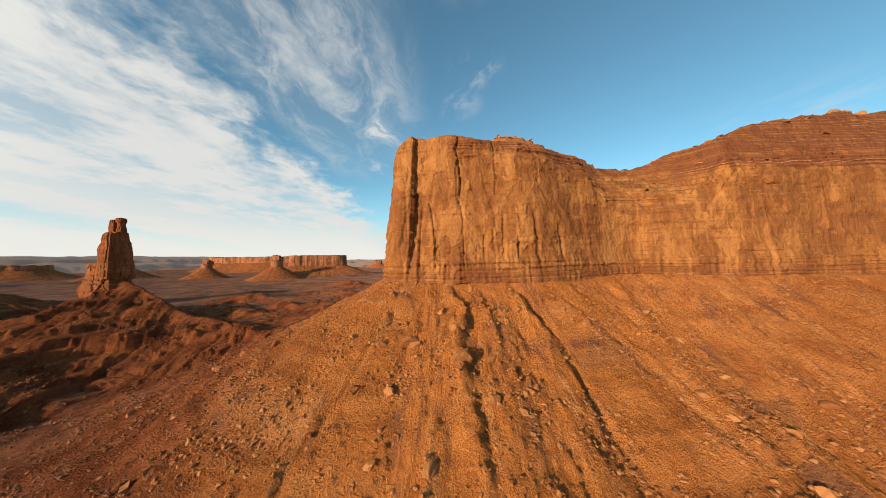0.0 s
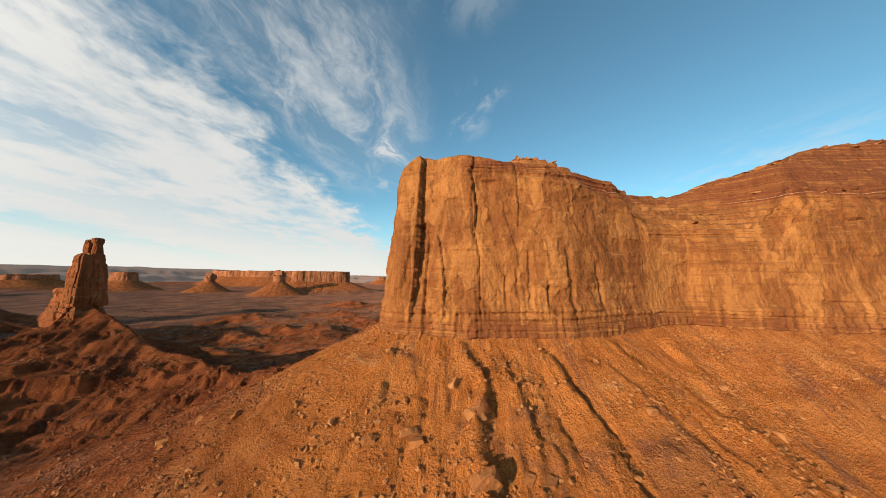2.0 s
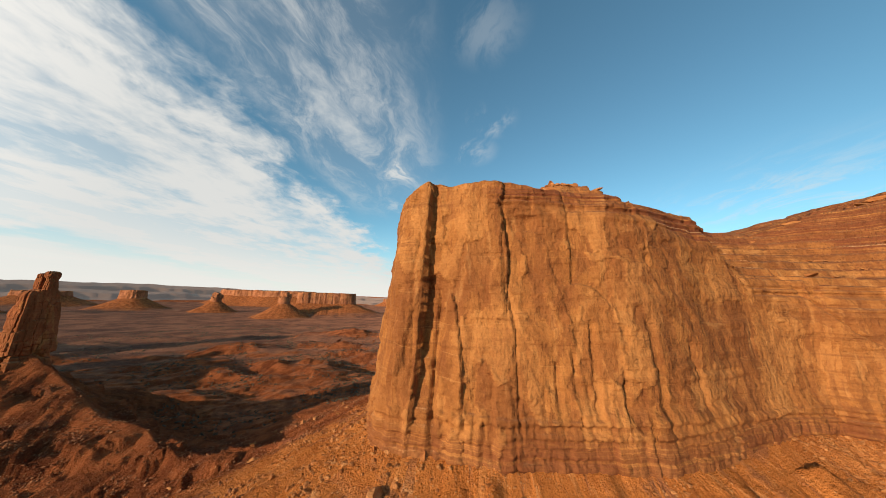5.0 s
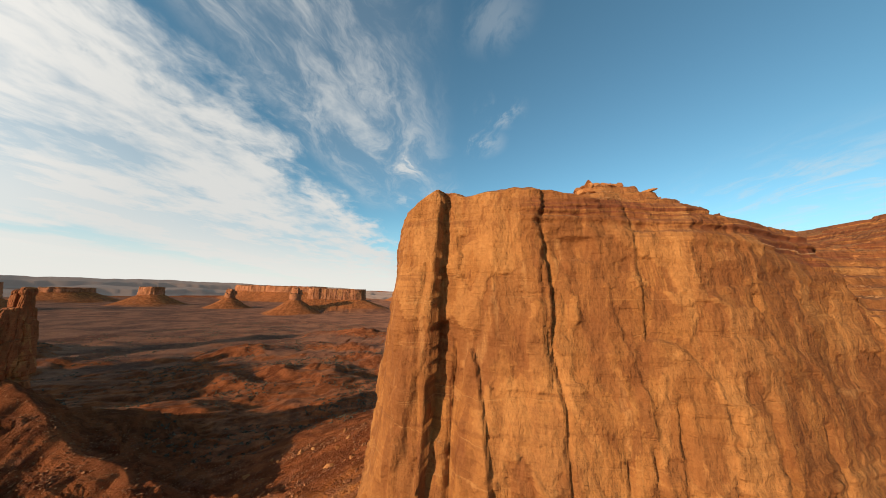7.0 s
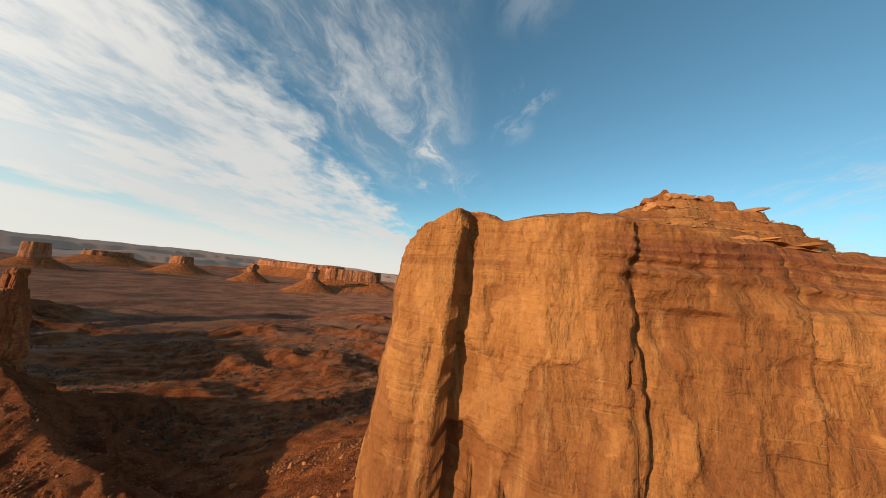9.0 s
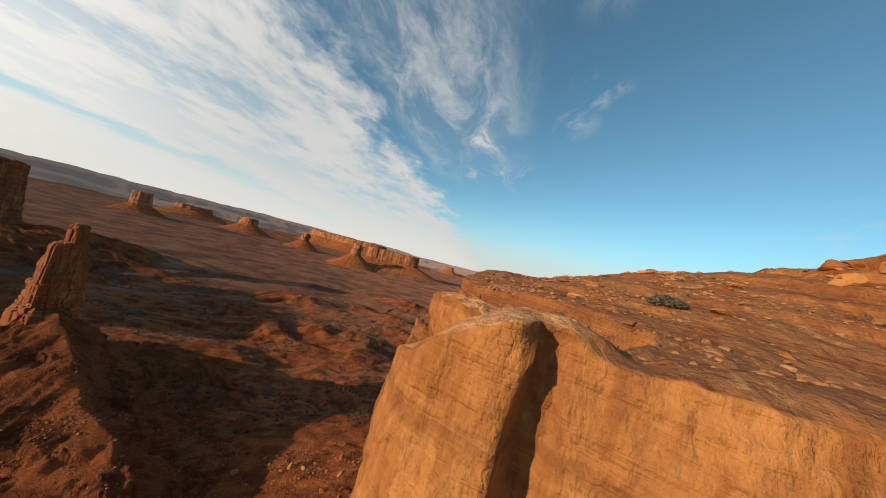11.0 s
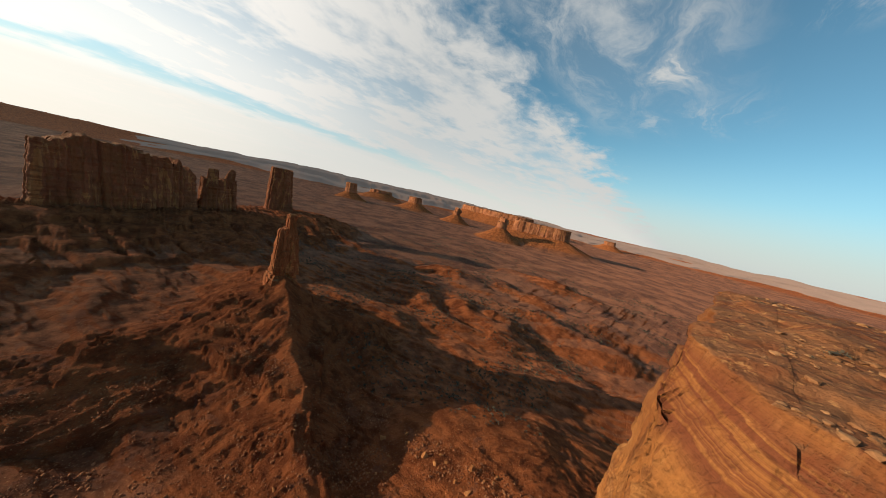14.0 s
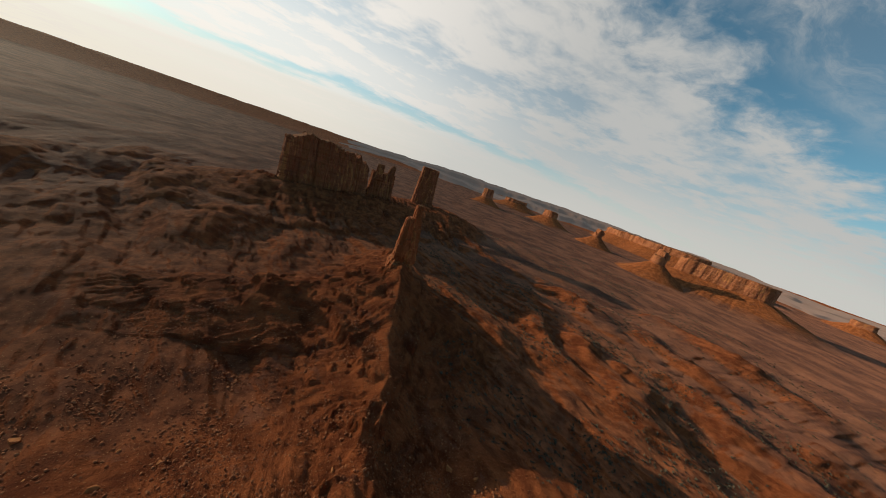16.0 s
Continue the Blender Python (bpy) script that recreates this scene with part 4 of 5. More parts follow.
def butte(name, label, pts, foot, top, size, step, talus=0.0, category="butte", ragged=0.0, group="", mat=None, flute=1.0, crest=None):
    ob = thing(name, label, category, group=group)

    def rim(x, y):
        return (crest(x, y) if crest else top) + ragged * np.clip(fbm(x / (9 * size), y / (9 * size), 3.3, 4) * 1.8, -1.2, 0.6) + 1.2 * size * np.tanh(3 * fbm(x / (20 * size), y / (20 * size), 8.3, 2))
    child("cliff", cliff_wall("cliff", pts, step, foot - 6, rim, max(12, int((top - foot) / (step * 0.9))), mat or FAR_ROCK, butte_relief(size, flute), lip=7 * size), ob)
    child("summit", top_sheet("summit", pts, 3.5 * size, rim, mat or FAR_ROCK, 4.5 * size), ob)
    if talus:
        p, nor, s = outline(pts, step * 1.5, 2)
        rows = 40
        v = np.linspace(0, 1, rows)[:, None]
        D = talus * v
        X, Y = p[None, :, 0] + nor[None, :, 0] * D, p[None, :, 1] + nor[None, :, 1] * D
        base = ground_height(X, Y)
        Z = base - 2 + (foot + 2 - base) * (1 - v) ** 1.4 + (1 - v) ** 0.9 * v ** 0.5 * talus * 0.022 * (ridged(s[None] / (11 * size), D / 300, 1.0, 4) - 0.2)
        Z = np.where(v < 0.02, foot + 4 + 0 * Z, Z)
        me = mesh_from("talus", np.stack([X, Y, Z], -1).reshape(-1, 3), grid_faces(len(p), rows, True)[:, ::-1], GROUND)
        for key, val in (("debris", (0.0 if mat else 0.25) + 0 * Z), ("along", s[None] / size + 0 * Z), ("down", D / size + 0 * Z)):
            me.attributes.new(key, "FLOAT", "POINT").data.foreach_set("value", val.ravel().astype(np.float32))
        child("talus", me, ob, "red rubble apron under the cliff")
    return ob


def big_crest(x, y):
    """The stepped skyline of the long western butte, with its small pinnacles."""
    f = ((x + 621) * -82 + (y - 22) * 154) / (82 ** 2 + 154 ** 2)
    return np.interp(f + 0.006 * fbm(x / 5, y / 5, 2.0, 2), *BIG_CREST)


butte("butte", "long dark backlit sandstone butte with a ragged crest", BIG, 35, 120, 1.2, 1.0, 60, ragged=2.5, mat=WEST_SHADE_ROCK, flute=2.0, crest=big_crest)


def build_twin():
    ob = butte("double_spire", "twin-pronged sandstone fin with a gap between the tips", TWIN, 36, 96, 1.1, 1.2, 45, ragged=3, mat=WEST_SHADE_ROCK, flute=1.6)
    child("prong", column("prong", [(80, -720, 199, 10, 11), (96, -720, 199, 8, 9), (111, -720, 199, 7, 8.5), (115, -720, 200, 5.5, 7)], WEST_SHADE_ROCK, 4.0, 70, 1.0), ob)
    child("prong", column("prong", [(80, -735, 226, 9, 9.5), (100, -736, 227, 8, 8.5), (112, -737, 229, 6.8, 6.8), (117, -737, 230, 4.5, 4.5), (119, -737, 230, 2, 2)], WEST_SHADE_ROCK, 9.0, 70, 1.0), ob)


butte("tower", "square-topped sandstone tower with fluted sides", TOWER, 36, 138, 1.2, 1.2, 60, ragged=2.5, mat=WEST_SHADE_ROCK, flute=1.8)


def ring(cx, cy, rx, ry, turn=0.0, n=14, seed=1):
    r = random.Random(seed)
    out = []
    for i in range(n):
        a = 2 * math.pi * i / n
        k = r.uniform(0.86, 1.12)
        x, y = rx * k * math.cos(a), ry * k * math.sin(a)
        out.append((cx + x * math.cos(turn) - y * math.sin(turn), cy + x * math.sin(turn) + y * math.cos(turn)))
    return out


FAR = "buttes on the plain"
MITTEN = [(-985, 1735), (-860, 1800), (-730, 1850), (-690, 1880), (-700, 1960), (-820, 1990), (-960, 1920), (-1040, 1830)]
butte("butte", "broad red butte above a fluted rubble apron", MITTEN, 62, 130, 1.3, 3.0, 260, group=FAR, flute=0.9)


def build_needles():
    """The thumb of rock beside the broad butte, and a small pointed butte, each on its cone."""
    for x, y, w, foot, top, reach, label in ((-955, 1555, 30, 64, 129, 140, "thumb of red rock on a rubble cone"), (-1560, 1790, 30, 56, 114, 115, "small pointed red butte on a wide rubble cone")):
        ob = butte("rock_thumb", label, ring(x, y, w, w * 0.8, 0.4, 10, 4), foot, top - 30, 1.5, 3.5, reach, category="butte", ragged=5, group=FAR)
        for k, (dx, dy, hh, rr) in enumerate(((-0.42, 0.1, 0, 0.58), (0.22, -0.1, -4, 0.58), (0.68, 0.2, -12, 0.42))):
            child("pinnacle", column("pinnacle", [(top - 38, x + dx * w, y + dy * w, rr * w, rr * w), (top - 16 + hh, x + dx * w, y + dy * w, rr * w * 0.92, rr * w * 0.92), (top + hh, x + dx * w, y + dy * w, rr * w * 0.72, rr * w * 0.66)], FAR_ROCK, 5.0 + k, 40, 2.0), ob)


butte("butte", "tall blocky red butte on a rubble cone", ring(-2230, 1180, 46, 40, 0.3, 12, 2), 48, 118, 2.4, 4, 110, group=FAR)
butte("butte", "low blocky butte on a rubble cone", ring(-2130, 1790, 66, 50, 0.2, 12, 3), 62, 112, 2.6, 4.5, 165, group=FAR)
butte("butte", "long flat-topped mesa with a shaded end", [(-2560, 2900), (-2300, 2760), (-2100, 2800), (-1900, 2740), (-1560, 2860), (-1500, 3000), (-1800, 3120), (-2400, 3150)], 92, 150, 4.0, 10, 170, group=FAR)
butte("butte", "small square butte far across the plain", ring(-895, 3700, 60, 50, 0.0, 10, 6), 62, 97, 3.0, 7, 120, group=FAR)
butte("butte", "low ledgy red mesa far across the plain", ring(-2900, 1860, 130, 90, 0.9, 14, 8), 58, 92, 3.0, 6, 170, group=FAR)


# ---- spire ----
def column(name, rows, mat, seed, around=72, step=0.8, rough=1.0):
    """A jointed rock column lofted through rows of (z, x, y, half width along x, half width along y)."""
    r = np.array(rows, float)
    z = np.arange(r[0, 0], r[-1, 0] + 1e-6, step)
    c = [np.interp(z, r[:, 0], r[:, k])[:, None] for k in range(1, 5)]
    a = np.linspace(0, 2 * math.pi, around, endpoint=False)[None]
    ca, sa = np.cos(a), np.sin(a)
    sq = 1 / np.maximum(np.abs(ca), np.abs(sa)) ** 0.65 * 0.95
    zz = z[:, None] + 0 * a
    n = 1 + rough * (0.03 * fbm(ca * 1.6 + seed, sa * 1.6, zz / 14, 3) + 0.02 * fbm(ca * 6 + seed, sa * 6, zz / 3, 3))
    for count, tall, k, proud in ((6, 14.0, 1, 0.12), (13, 6.0, 2, 0.05)):
        band, _, bedge = slabs(zz + 2.0 * perlin(ca * 2 + seed, sa * 2, k), tall, int(seed) + k)
        u = a / (2 * math.pi) * count + 0.35 * perlin(zz / 11, seed, k)
        cell = np.floor(u) % count
        joint = np.abs(u - np.floor(u) - 0.5)
        n = n + rough * (proud * dice(cell * 17 + band * 5 + seed, k) - 0.10 * np.exp(-((0.5 - joint) / 0.035) ** 2) - 0.03 * np.exp(-(bedge / 0.35) ** 2))
    X, Y = c[0] + c[2] * ca * sq * n, c[1] + c[3] * sa * sq * n
    V = np.stack([X, Y, zz], -1).reshape(-1, 3)
    F = grid_faces(around, len(z), True)
    V = np.vstack([V, [[c[0][-1, 0], c[1][-1, 0], z[-1] + 0.4]]])
    top = (len(z) - 1) * around
    cap = [(top + i, top + (i + 1) % around, len(V) - 1) for i in range(around)]
    me = bpy.data.meshes.new(name)
    me.from_pydata([tuple(q) for q in V], [], [tuple(f) for f in F] + cap)
    me.polygons.foreach_set("use_smooth", np.zeros(len(me.polygons), bool))
    me.materials.append(mat)
    return me


def build_spire():
    sp = thing("rock_spire", "red sandstone spire with a split top on a crumbling pedestal", "rock spire", (-3.8, 3.2, 0))
    child("pedestal", column("pedestal", [(40, -260, 211, 17, 14), (56, -261, 211.2, 14.5, 11.5), (66, -261.5, 211.3, 13.8, 10.6), (67, -261.5, 211.3, 12.6, 9.8), (75, -261.5, 211.4, 12.2, 9.6), (76, -261.5, 211.4, 11.4, 9.0), (81, -262, 211.4, 11.0, 8.8), (82.4, -262, 211.4, 9.4, 7.6)], SPIRE_ROCK, 3.0, 160, 0.45, 1.1), sp, "ledgy blocky rock base")
    child("shaft", column("shaft", [(72, -256, 212.5, 7.6, 7.6), (90, -256, 212.3, 6.6, 6.8), (100, -256, 212, 5.8, 5.8), (106, -256, 212, 5.2, 4.8), (107, -256, 212, 4.4, 4.2)], SPIRE_ROCK, 8.0, 150, 0.4, 0.9), sp)
    child("shoulder", column("shoulder", [(70, -256, 206.4, 5.4, 4.8), (92, -256, 206.8, 4.9, 4.2), (104, -256, 207.2, 4.2, 3.4), (106, -256, 207.4, 3.0, 2.4)], SPIRE_ROCK, 21.0, 80, 0.4), sp)
    child("prong", column("prong", [(100, -258.9, 212, 2.9, 3.0), (111, -259.1, 212, 2.6, 2.7), (116, -259.1, 212, 2.3, 2.4), (117, -259.1, 212, 1.5, 1.6)], SPIRE_ROCK, 12.0, 60, 0.35), sp)
    child("prong", column("prong", [(100, -253.4, 212.4, 2.9, 3.2), (110, -253.4, 212.4, 2.2, 2.5), (113.5, -253.4, 212.2, 2.1, 2.2), (115, -253.6, 212, 2.7, 2.9), (117.6, -253.6, 212, 2.5, 2.6), (118.4, -253.6, 212, 1.6, 1.7)], SPIRE_ROCK, 17.0, 60, 0.35), sp)


build_spire()
build_twin()
build_needles()


# ---- distant plateau round the horizon ----
def build_distance():
    n = 1600
    a = np.linspace(0, 2 * math.pi, n, endpoint=False)
    show = 0.0 + 1.0 * smooth(np.where(np.degrees(a) < 180, np.degrees(a), 360 - np.degrees(a) + 60), 100, 72) * np.where(np.degrees(a) < 180, 0.4 + 0.6 * smooth(np.degrees(a), 14, 34), 0.4)
    for base, k, low, high in ((3950, 1.0, 30, 36), (4350, 6.0, 58, 30)):
        ca, sa = np.cos(a), np.sin(a)
        r = base + 260 * fbm(ca * 5, sa * 5, k, 4) + 14 * fbm(ca * 60, sa * 60, k, 3)
        flat = 0.5 + 0.5 * np.tanh(4 * fbm(ca * 6, sa * 6, k + 3.0, 3) + 0.4)
        V = []
        for d, f in ((0, 0.0), (50, 0.32), (90, 0.48), (96, 0.96), (120, 1.0), (420, 1.0)):
            x, y = (r + d) * -sa, 100 + (r + d) * ca
            V.append(np.stack([x, y, ground_height(x, y) - 9 + f * show * (low + high * flat)], -1))
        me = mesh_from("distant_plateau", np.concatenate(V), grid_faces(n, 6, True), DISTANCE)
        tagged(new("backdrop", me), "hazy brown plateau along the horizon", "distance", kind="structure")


build_distance()


# ---- rocks and scrub ----
def ico(sub):
    bm = bmesh.new()
    bmesh.ops.create_icosphere(bm, subdivisions=sub, radius=1.0)
    v = np.array([q.co[:] for q in bm.verts])
    f = np.array([[q.index for q in p.verts] for p in bm.faces], np.int32)
    bm.free()
    return v, f


def rock_shape(sub, seed, squash, jag=0.22):
    """A broken block: a ball cut by planes, then roughened."""
    v, f = ico(sub)
    r = np.random.RandomState(seed)
    for _ in range(12):
        n = r.normal(size=3)
        n /= np.linalg.norm(n)
        k = r.uniform(0.38, 0.72)
        over = np.maximum(v @ n - k, 0)
        v = v - over[:, None] * n
    v = v * (1 + jag * fbm(v[:, 0] * 1.8 + seed, v[:, 1] * 1.8, v[:, 2] * 1.8, 3))[:, None]
    return v * np.array(squash), f


def turned(v, rz, tilt=0.0, tip=0.0):
    m = np.array(Euler((tilt, tip, rz)).to_matrix())
    return v @ m.T


def ground_slope(x, y, h=2.0):
    return math.atan2(float(ground_height(x + h, y) - ground_height(x - h, y)), 2 * h), math.atan2(float(ground_height(x, y + h) - ground_height(x, y - h)), 2 * h)


def boulders():
    meshes = []
    for k in range(8):
        v, f = rock_shape(3, 40 + k, (1.25, random.Random(k).uniform(0.8, 1.1), random.Random(k + 50).uniform(0.65, 0.95)), 0.12)
        me = mesh_from("boulder", v, f, BOULDER, False)
        meshes.append(me)
    return meshes


BOULDERS = boulders()


def put_boulder(x, y, size, seed, label="rough orange sandstone boulder lying on the rubble slope", group="boulders on the slope", stretch=(1, 1, 1), z=None, name="boulder"):
    r = random.Random(seed)
    ob = new(name, BOULDERS[r.randrange(8)])
    gz = float(np.min(ground_height(x + np.array([0, 0.6, -0.6, 0, 0]) * size, y + np.array([0, 0, 0, 0.6, -0.6]) * size))) + 0.1 * size if z is None else z
    ob.location = (x, y, gz + 0.22 * size * stretch[2])
    lean = 0.3 if name == "boulder" else 0.07
    ob.rotation_euler = (r.uniform(-lean, lean), r.uniform(-lean, lean), r.uniform(0, 6.3))
    ob.scale = (size * stretch[0], size * stretch[1], size * stretch[2])
    return tagged(ob, label, "boulder", group)


def many_rocks(name, xs, ys, sizes, height, mat, label, seed, sub=1, kinds=6, flat=0.7, category="rubble"):
    """Countless small stones in one sheet."""
    r = np.random.RandomState(seed)
    shapes = [rock_shape(sub, 100 + seed + k, (1, 0.8, flat), 0.3) for k in range(kinds)]
    zs = height(xs, ys)
    V, F, n = [], [], 0
    for k, (v, f) in enumerate(shapes):
        x, y, z, s = (q[k::kinds, None] for q in (xs, ys, zs, sizes))
        a = r.uniform(0, 6.28, x.shape)
        w = v[None] * s[..., None]
        at = np.stack([x + w[..., 0] * np.cos(a) - w[..., 1] * np.sin(a), y + w[..., 0] * np.sin(a) + w[..., 1] * np.cos(a), z + w[..., 2] + 0.2 * s], -1)
        V.append(at.reshape(-1, 3))
        F.append((f[None] + (n + len(v) * np.arange(len(x)))[:, None, None]).reshape(-1, 3))
        n += at.shape[0] * len(v)
    me = mesh_from(name, np.concatenate(V), np.concatenate(F), mat, False)
    return tagged(new(name, me), label, category, kind="stuff")


def scatter(n, x0, x1, y0, y1, seed, keep):
    r = np.random.RandomState(seed)
    x, y = r.uniform(x0, x1, n), r.uniform(y0, y1, n)
    ok = keep(x, y, r.uniform(0, 1, n))
    return x[ok], y[ok]


def on_slope(x, y, u):
    d, s, inside = poly_distance(x, y, MESA)
    clump = fbm(x / 18, y / 30, 2.2, 3)
    return (~inside) & (d > 3) & (u < smooth(clump, -0.35, 0.5) * 0.9 + 0.08)


def build_rocks():
    x, y = scatter(50000, -70, 190, 25, 160, 3, on_slope)
    sizes = 0.18 + 0.95 * np.random.RandomState(4).uniform(0, 1, len(x)) ** 5
    xr, yr = scatter(50000, -240, -24, 40, 262, 13, lambda x, y, u: on_slope(x, y, u) & (ground_height(x, y) > 3) & ((y > 160) | (x < -70)))
    many_rocks("rubble", xr, yr, 0.2 + 1.0 * np.random.RandomState(14).uniform(0, 1, len(xr)) ** 4, ground_height, RED_STONE, "loose red stones strewn over the ridge and the hollow", 15, sub=1)
    many_rocks("rubble", x, y, sizes, ground_height, BOULDER, "loose orange stones strewn over the slopes", 5, sub=1)
    x, y = scatter(900, -150, 190, 10, 132, 8, on_slope)
    sizes = 0.7 + 2.0 * np.random.RandomState(9).uniform(0, 1, len(x)) ** 3
    for i in range(min(240, len(x))):
        put_boulder(x[i], y[i], sizes[i], i)
    put_boulder(4.3, 98.2, 3.6, 901, "large split boulder on the crest of the rubble slope", stretch=(0.8, 1.2, 1.1))
    put_boulder(4.4, 82.5, 3.9, 902, "large pale boulder on the crest of the rubble slope", stretch=(0.75, 1.25, 1.0))
    for i, (bx, by, k) in enumerate(((-12.2, 96.6, 3.0), (-9.9, 93.4, 2.6), (14.1, 85.3, 2.0), (19.1, 85.3, 2.2), (-25.7, 79.6, 2.3))):
        put_boulder(bx, by, k, 905 + i, "broken orange boulder half sunk in the rubble slope", stretch=(0.9, 1.2, 0.9))
    x, y = scatter(420, -130, -36, 175, 262, 12, lambda x, y, u: u < 0.35)
    for i in range(min(60, len(x))):
        put_boulder(x[i], y[i], 0.8 + 1.8 * random.Random(i).random() ** 2, 300 + i, "red boulder fallen at the foot of the cliff", "boulders under the cliff end")


def on_top(x, y, u):
    d, s, inside = poly_distance(x, y, MESA)
    _, _, notch = poly_distance(x, y, NOTCH)
    return inside & (d > 5) & ~notch & (u < smooth(fbm(x / 14, y / 14, 6.2, 3), -0.3, 0.4))


def build_summit_rocks():
    x, y = scatter(24000, -30, 110, 140, 240, 21, on_top)
    sizes = 0.12 + 0.85 * np.random.RandomState(22).uniform(0, 1, len(x)) ** 4
    many_rocks("summit_rubble", x, y, sizes, mesa_top, PALE_ROCK, "flat pale stones strewn over the mesa top", 23, sub=1, flat=0.5)
    x, y = scatter(1500, -10, 90, 158, 225, 25, on_top)
    for i in range(min(290, len(x))):
        r = random.Random(500 + i)
        under = mesa_top(x[i] + np.array([0, 1.2, -1.2, 0, 0]), y[i] + np.array([0, 0, 0, 1.2, -1.2]))
        if float(under.max() - under.min()) > 1.1:
            continue
        put_boulder(x[i], y[i], 0.9 + 1.5 * r.random() ** 2, 600 + i, "flat pale sandstone slab lying on the mesa top", "slabs on the mesa top", (1.2, 1.0, 0.5), float(under.min()) + 0.1, "flat_rock")


def build_east_slabs():
    r = random.Random(77)
    for i in range(70):
        x, y = r.uniform(120, 235), r.uniform(158, 188)
        z = float(np.min(mesa_top(x + np.array([0, 1.2, -1.2, 0, 0]), y + np.array([0, 0, 0, 1.2, -1.2]))))
        put_boulder(x, y, 1.0 + 2.2 * r.random() ** 2, 1200 + i, "blocky red ledge stone on the mesa top", "slabs on the mesa top", (1.3, 1.0, 0.55), z + 0.2, "flat_rock")


def build_cap_rocks():
    """Pale boulders piled on the knoll, square blocks of cap rock along the eastern crest, and the ledge that juts from the knoll."""
    r = random.Random(91)
    for i in range(22):
        x, y = r.uniform(34, 51), r.uniform(179.5, 185.5)
        k = 1.1 + 1.5 * r.random() ** 1.5
        put_boulder(x, y, k, 1400 + i, "pale blocky sandstone boulder piled on the knoll of the mesa", "boulders on the knoll", (1.1, 1.0, 1.0), float(mesa_top(x, y)) + (0.5 if i > 14 else 0.0), "boulder")
    x = 207.0
    while x < 276:
        k = r.uniform(1.9, 3.0)
        y = 173.5 + r.uniform(-0.8, 0.8)
        put_boulder(x, y, k, 1450 + int(x), "square block of pale cap rock on the mesa crest", "cap rock blocks on the crest", (1.1, 1.0, r.uniform(0.9, 1.4)), float(mesa_top(x, y)) - 0.3, "cap_rock")
        x += k * r.uniform(1.5, 2.1)
    for i in range(9):
        x, y = 51 + 1.25 * i + r.uniform(-0.5, 0.5), 170.5 - 0.25 * i + r.uniform(-0.6, 0.6)
        put_boulder(x, y, r.uniform(2.2, 3.4), 1480 + i, "thin dark red ledge stone jutting from the knoll", "ledge stones under the knoll", (1.5, 1.0, 0.3), float(mesa_top(x, y)) - 0.1, "ledge_stone")


def clump(seed, leaves, size):
    """A low shrub: many small leaf blades round a few stems."""
    r = np.random.RandomState(seed)
    V, F = [], []
    for i in range(leaves):
        a, e = r.uniform(0, 6.283), r.uniform(0.05, 1.45)
        rad = r.uniform(0.45, 1.0)
        c = np.array([math.cos(a) * math.cos(e), math.sin(a) * math.cos(e), 0.75 * math.sin(e)]) * rad
        t = r.normal(size=(3, 3)) * size
        V += [c + t[0], c + t[1], c + t[2]]
        F.append((3 * i, 3 * i + 1, 3 * i + 2))
    return np.array(V), np.array(F, np.int32)


def many_shrubs(name, xs, ys, sizes, height, label, seed, leaves=14, blade=0.35):
    shapes = [clump(seed + k, leaves, blade) for k in range(5)]
    zs = height(xs, ys)
    V, F, n = [], [], 0
    for i, (x, y, z, s) in enumerate(zip(xs, ys, zs, sizes)):
        v, f = shapes[i % 5]
        V.append(v * s + (x, y, z))
        F.append(f + n)
        n += len(v)
    return tagged(new(name, mesh_from(name, np.concatenate(V), np.concatenate(F), SCRUB, False)), label, "scrub", kind="stuff")


def build_scrub():
    def flats(x, y, u):
        h = ground_height(x, y)
        return (h < 22) & (u < smooth(fbm(x / 90, y / 60, 7.1, 3), -0.3, 0.5))
    x, y = scatter(22000, -900, 300, 240, 1100, 31, flats)
    many_shrubs("scrub", x, y, np.random.RandomState(32).uniform(0.6, 1.7, len(x)), ground_height, "dark desert scrub dotted over the plain", 33)
    x, y = scatter(5200, -480, -90, 250, 620, 41, flats)
    many_shrubs("brush", x, y, np.random.RandomState(42).uniform(0.7, 1.6, len(x)), ground_height, "dark bushes dotted over the near flats", 43)
    x, y = scatter(700, -30, 100, 140, 235, 35, on_top)
    many_shrubs("dry_tufts", x, y, np.random.RandomState(36).uniform(0.25, 0.7, len(x)), mesa_top, "dry grey-green tufts on the mesa top", 37, 24, 0.22)
    v, f = clump(77, 2600, 0.075)
    for i, (bx, by, k) in enumerate(BUSHES):
        ob = new("shrub", mesh_from("shrub", v * (k, k * 0.8, k * 0.75), f, SCRUB, False))
        ob.location = (bx, by, float(mesa_top(bx, by)) - 0.1)
        tagged(ob, "rounded grey-green desert shrub among pale slabs", "shrub", "shrubs on the mesa top")


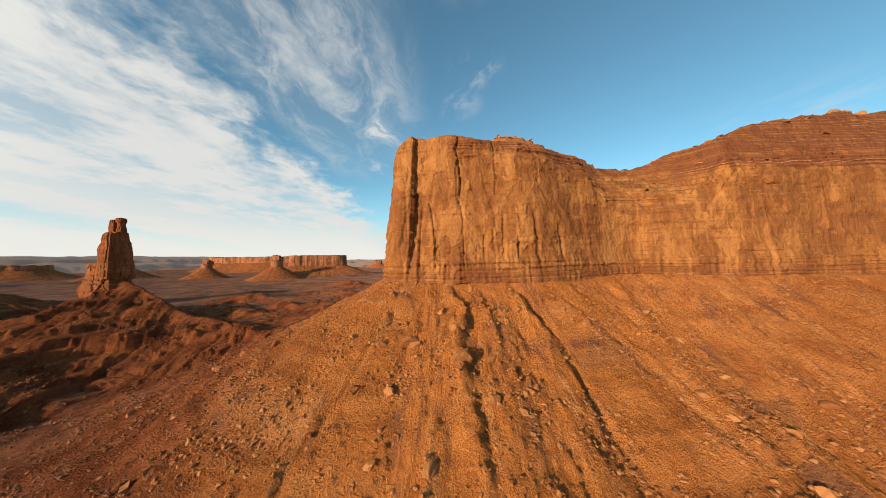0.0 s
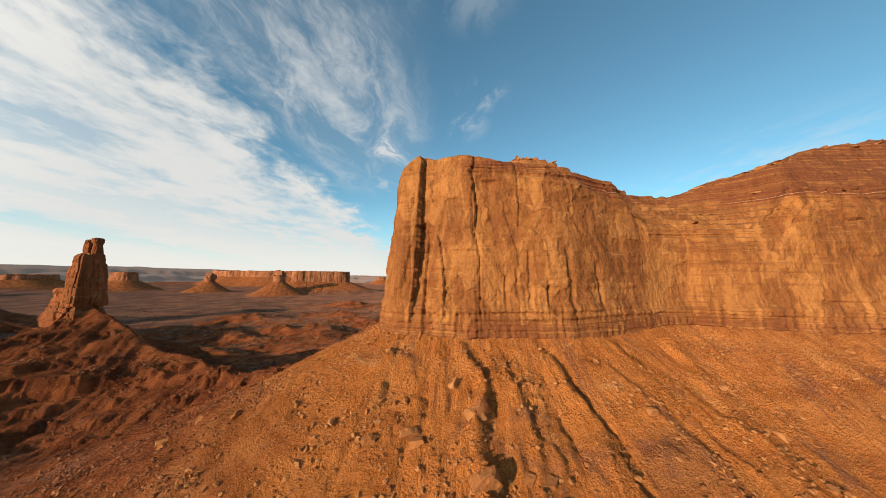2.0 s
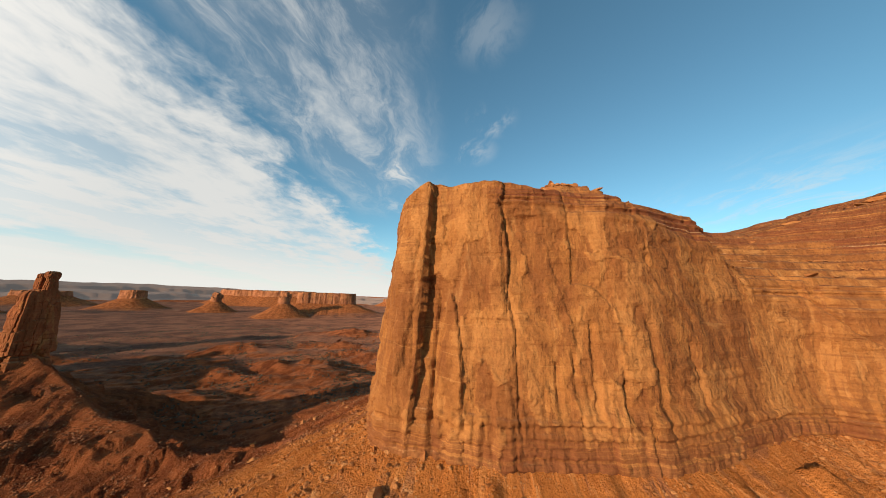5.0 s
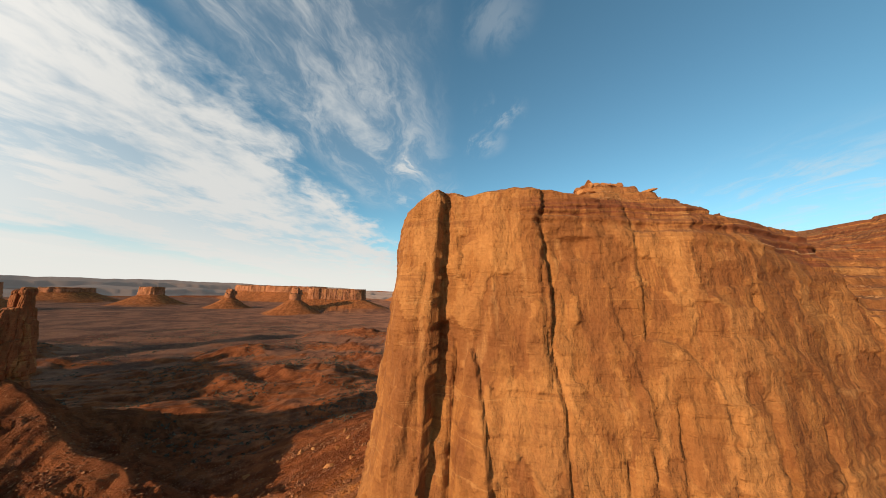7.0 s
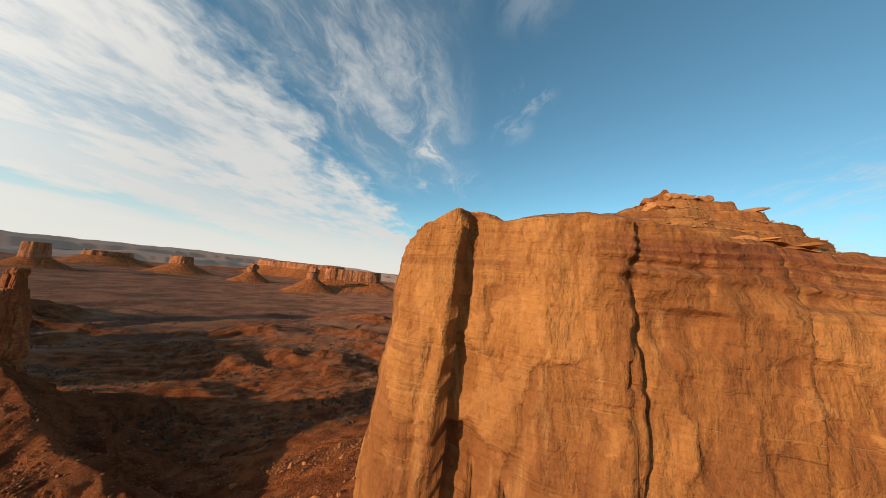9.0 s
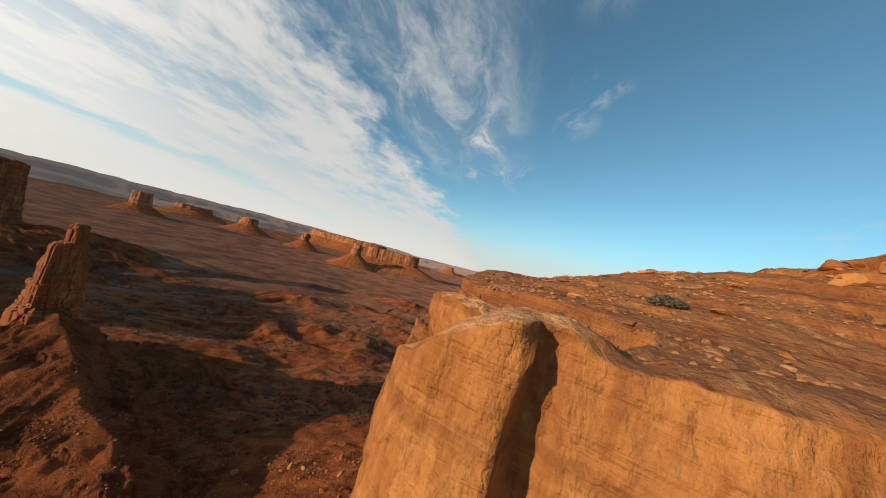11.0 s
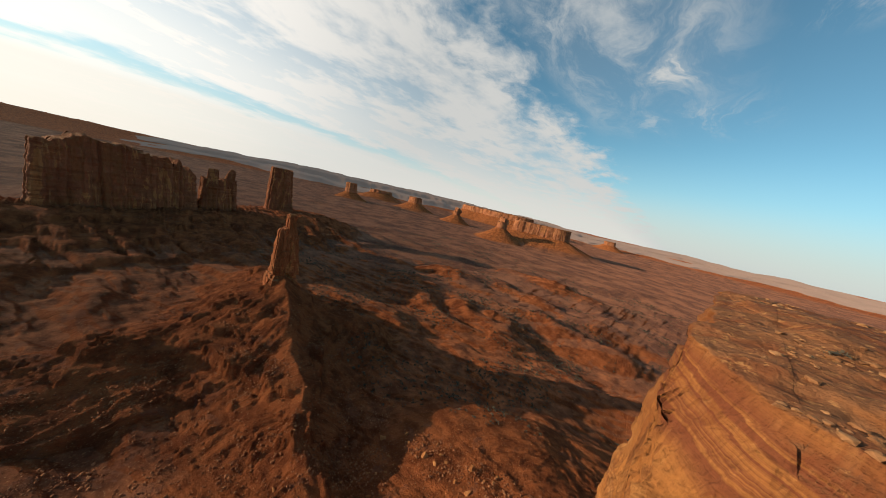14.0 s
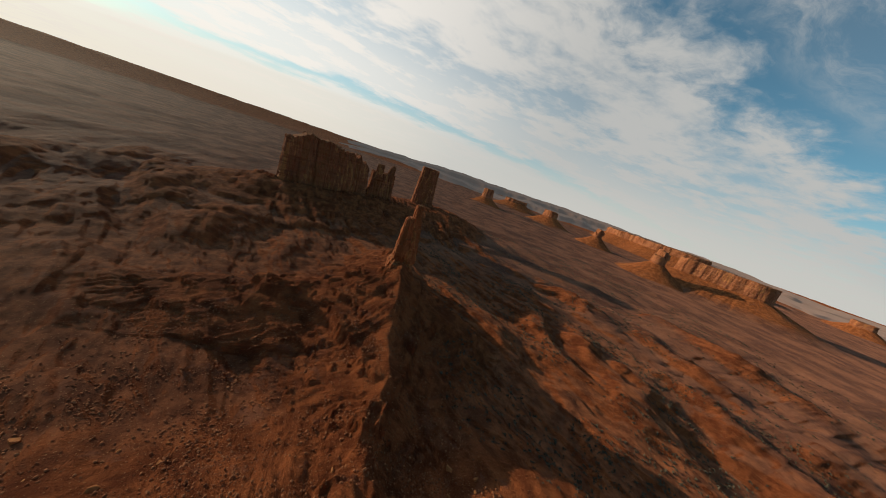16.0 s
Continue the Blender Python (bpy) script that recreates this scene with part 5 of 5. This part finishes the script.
BUSHES = [(8.7, 174.4, 3.0), (30, 160, 1.2), (70, 175, 1.4), (-6, 182, 0.9), (5, 196, 0.9)]
build_rocks()
build_summit_rocks()
build_east_slabs()
build_cap_rocks()
build_scrub()


def build_rim_rock():
    """The weathered pale crest of the outermost fin."""
    line = np.array([(-15.0, 141.2, 143.0), (-17.0, 143.6, 143.75), (-18.6, 145.2, 143.7), (-20.2, 147.2, 143.4), (-21.6, 149.2, 143.2), (-22.7, 151.0, 143.05), (-23.3, 152.3, 142.6)])
    n, around = 150, 40
    t = np.linspace(0, len(line) - 1, n)
    c = np.stack([np.interp(t, np.arange(len(line)), line[:, k]) for k in range(3)], 1)
    tan = np.gradient(c, axis=0)
    side = np.stack([tan[:, 1], -tan[:, 0], 0 * t], 1)
    side /= np.linalg.norm(side, axis=1)[:, None]
    a = np.linspace(0, 2 * math.pi, around, endpoint=False)
    end = np.sqrt(np.clip(np.minimum(t / 0.5, (len(line) - 1 - t) / 0.6), 0, 1))
    rad = (1.75 + 0.15 * np.sin(t * 2.3)) * end
    P = c[:, None] + rad[:, None, None] * (np.cos(a)[None, :, None] * side[:, None] * 1.0 + np.where(np.sin(a) > 0, 0.5 * np.sin(a), 3.2 * np.sin(a))[None, :, None] * np.array((0, 0, 1.0)))
    d = 0.22 * fbm(P[..., 0] / 1.8, P[..., 1] / 1.8, P[..., 2] / 1.8, 5, 0.55) + 0.2 * np.tanh(5 * perlin(P[..., 0] / 2.6, P[..., 1] / 2.6, P[..., 2] / 1.3)) - 0.18 * np.exp(-((t[:, None] - 3.6 + 0.3 * np.sin(a * 2)[None]) / 0.12) ** 2)
    out = P - c[:, None]
    P = P + out / np.maximum(np.linalg.norm(out, axis=-1, keepdims=True), 0.01) * (d * end[:, None])[..., None]
    me = mesh_from("rim_rock", P.reshape(-1, 3), grid_faces(around, n, True)[:, ::-1], CLIFF)
    mark_beds(me)
    tagged(new("rim_rock", me), "pale weathered sandstone knob along the cliff edge", "rock")


build_rim_rock()
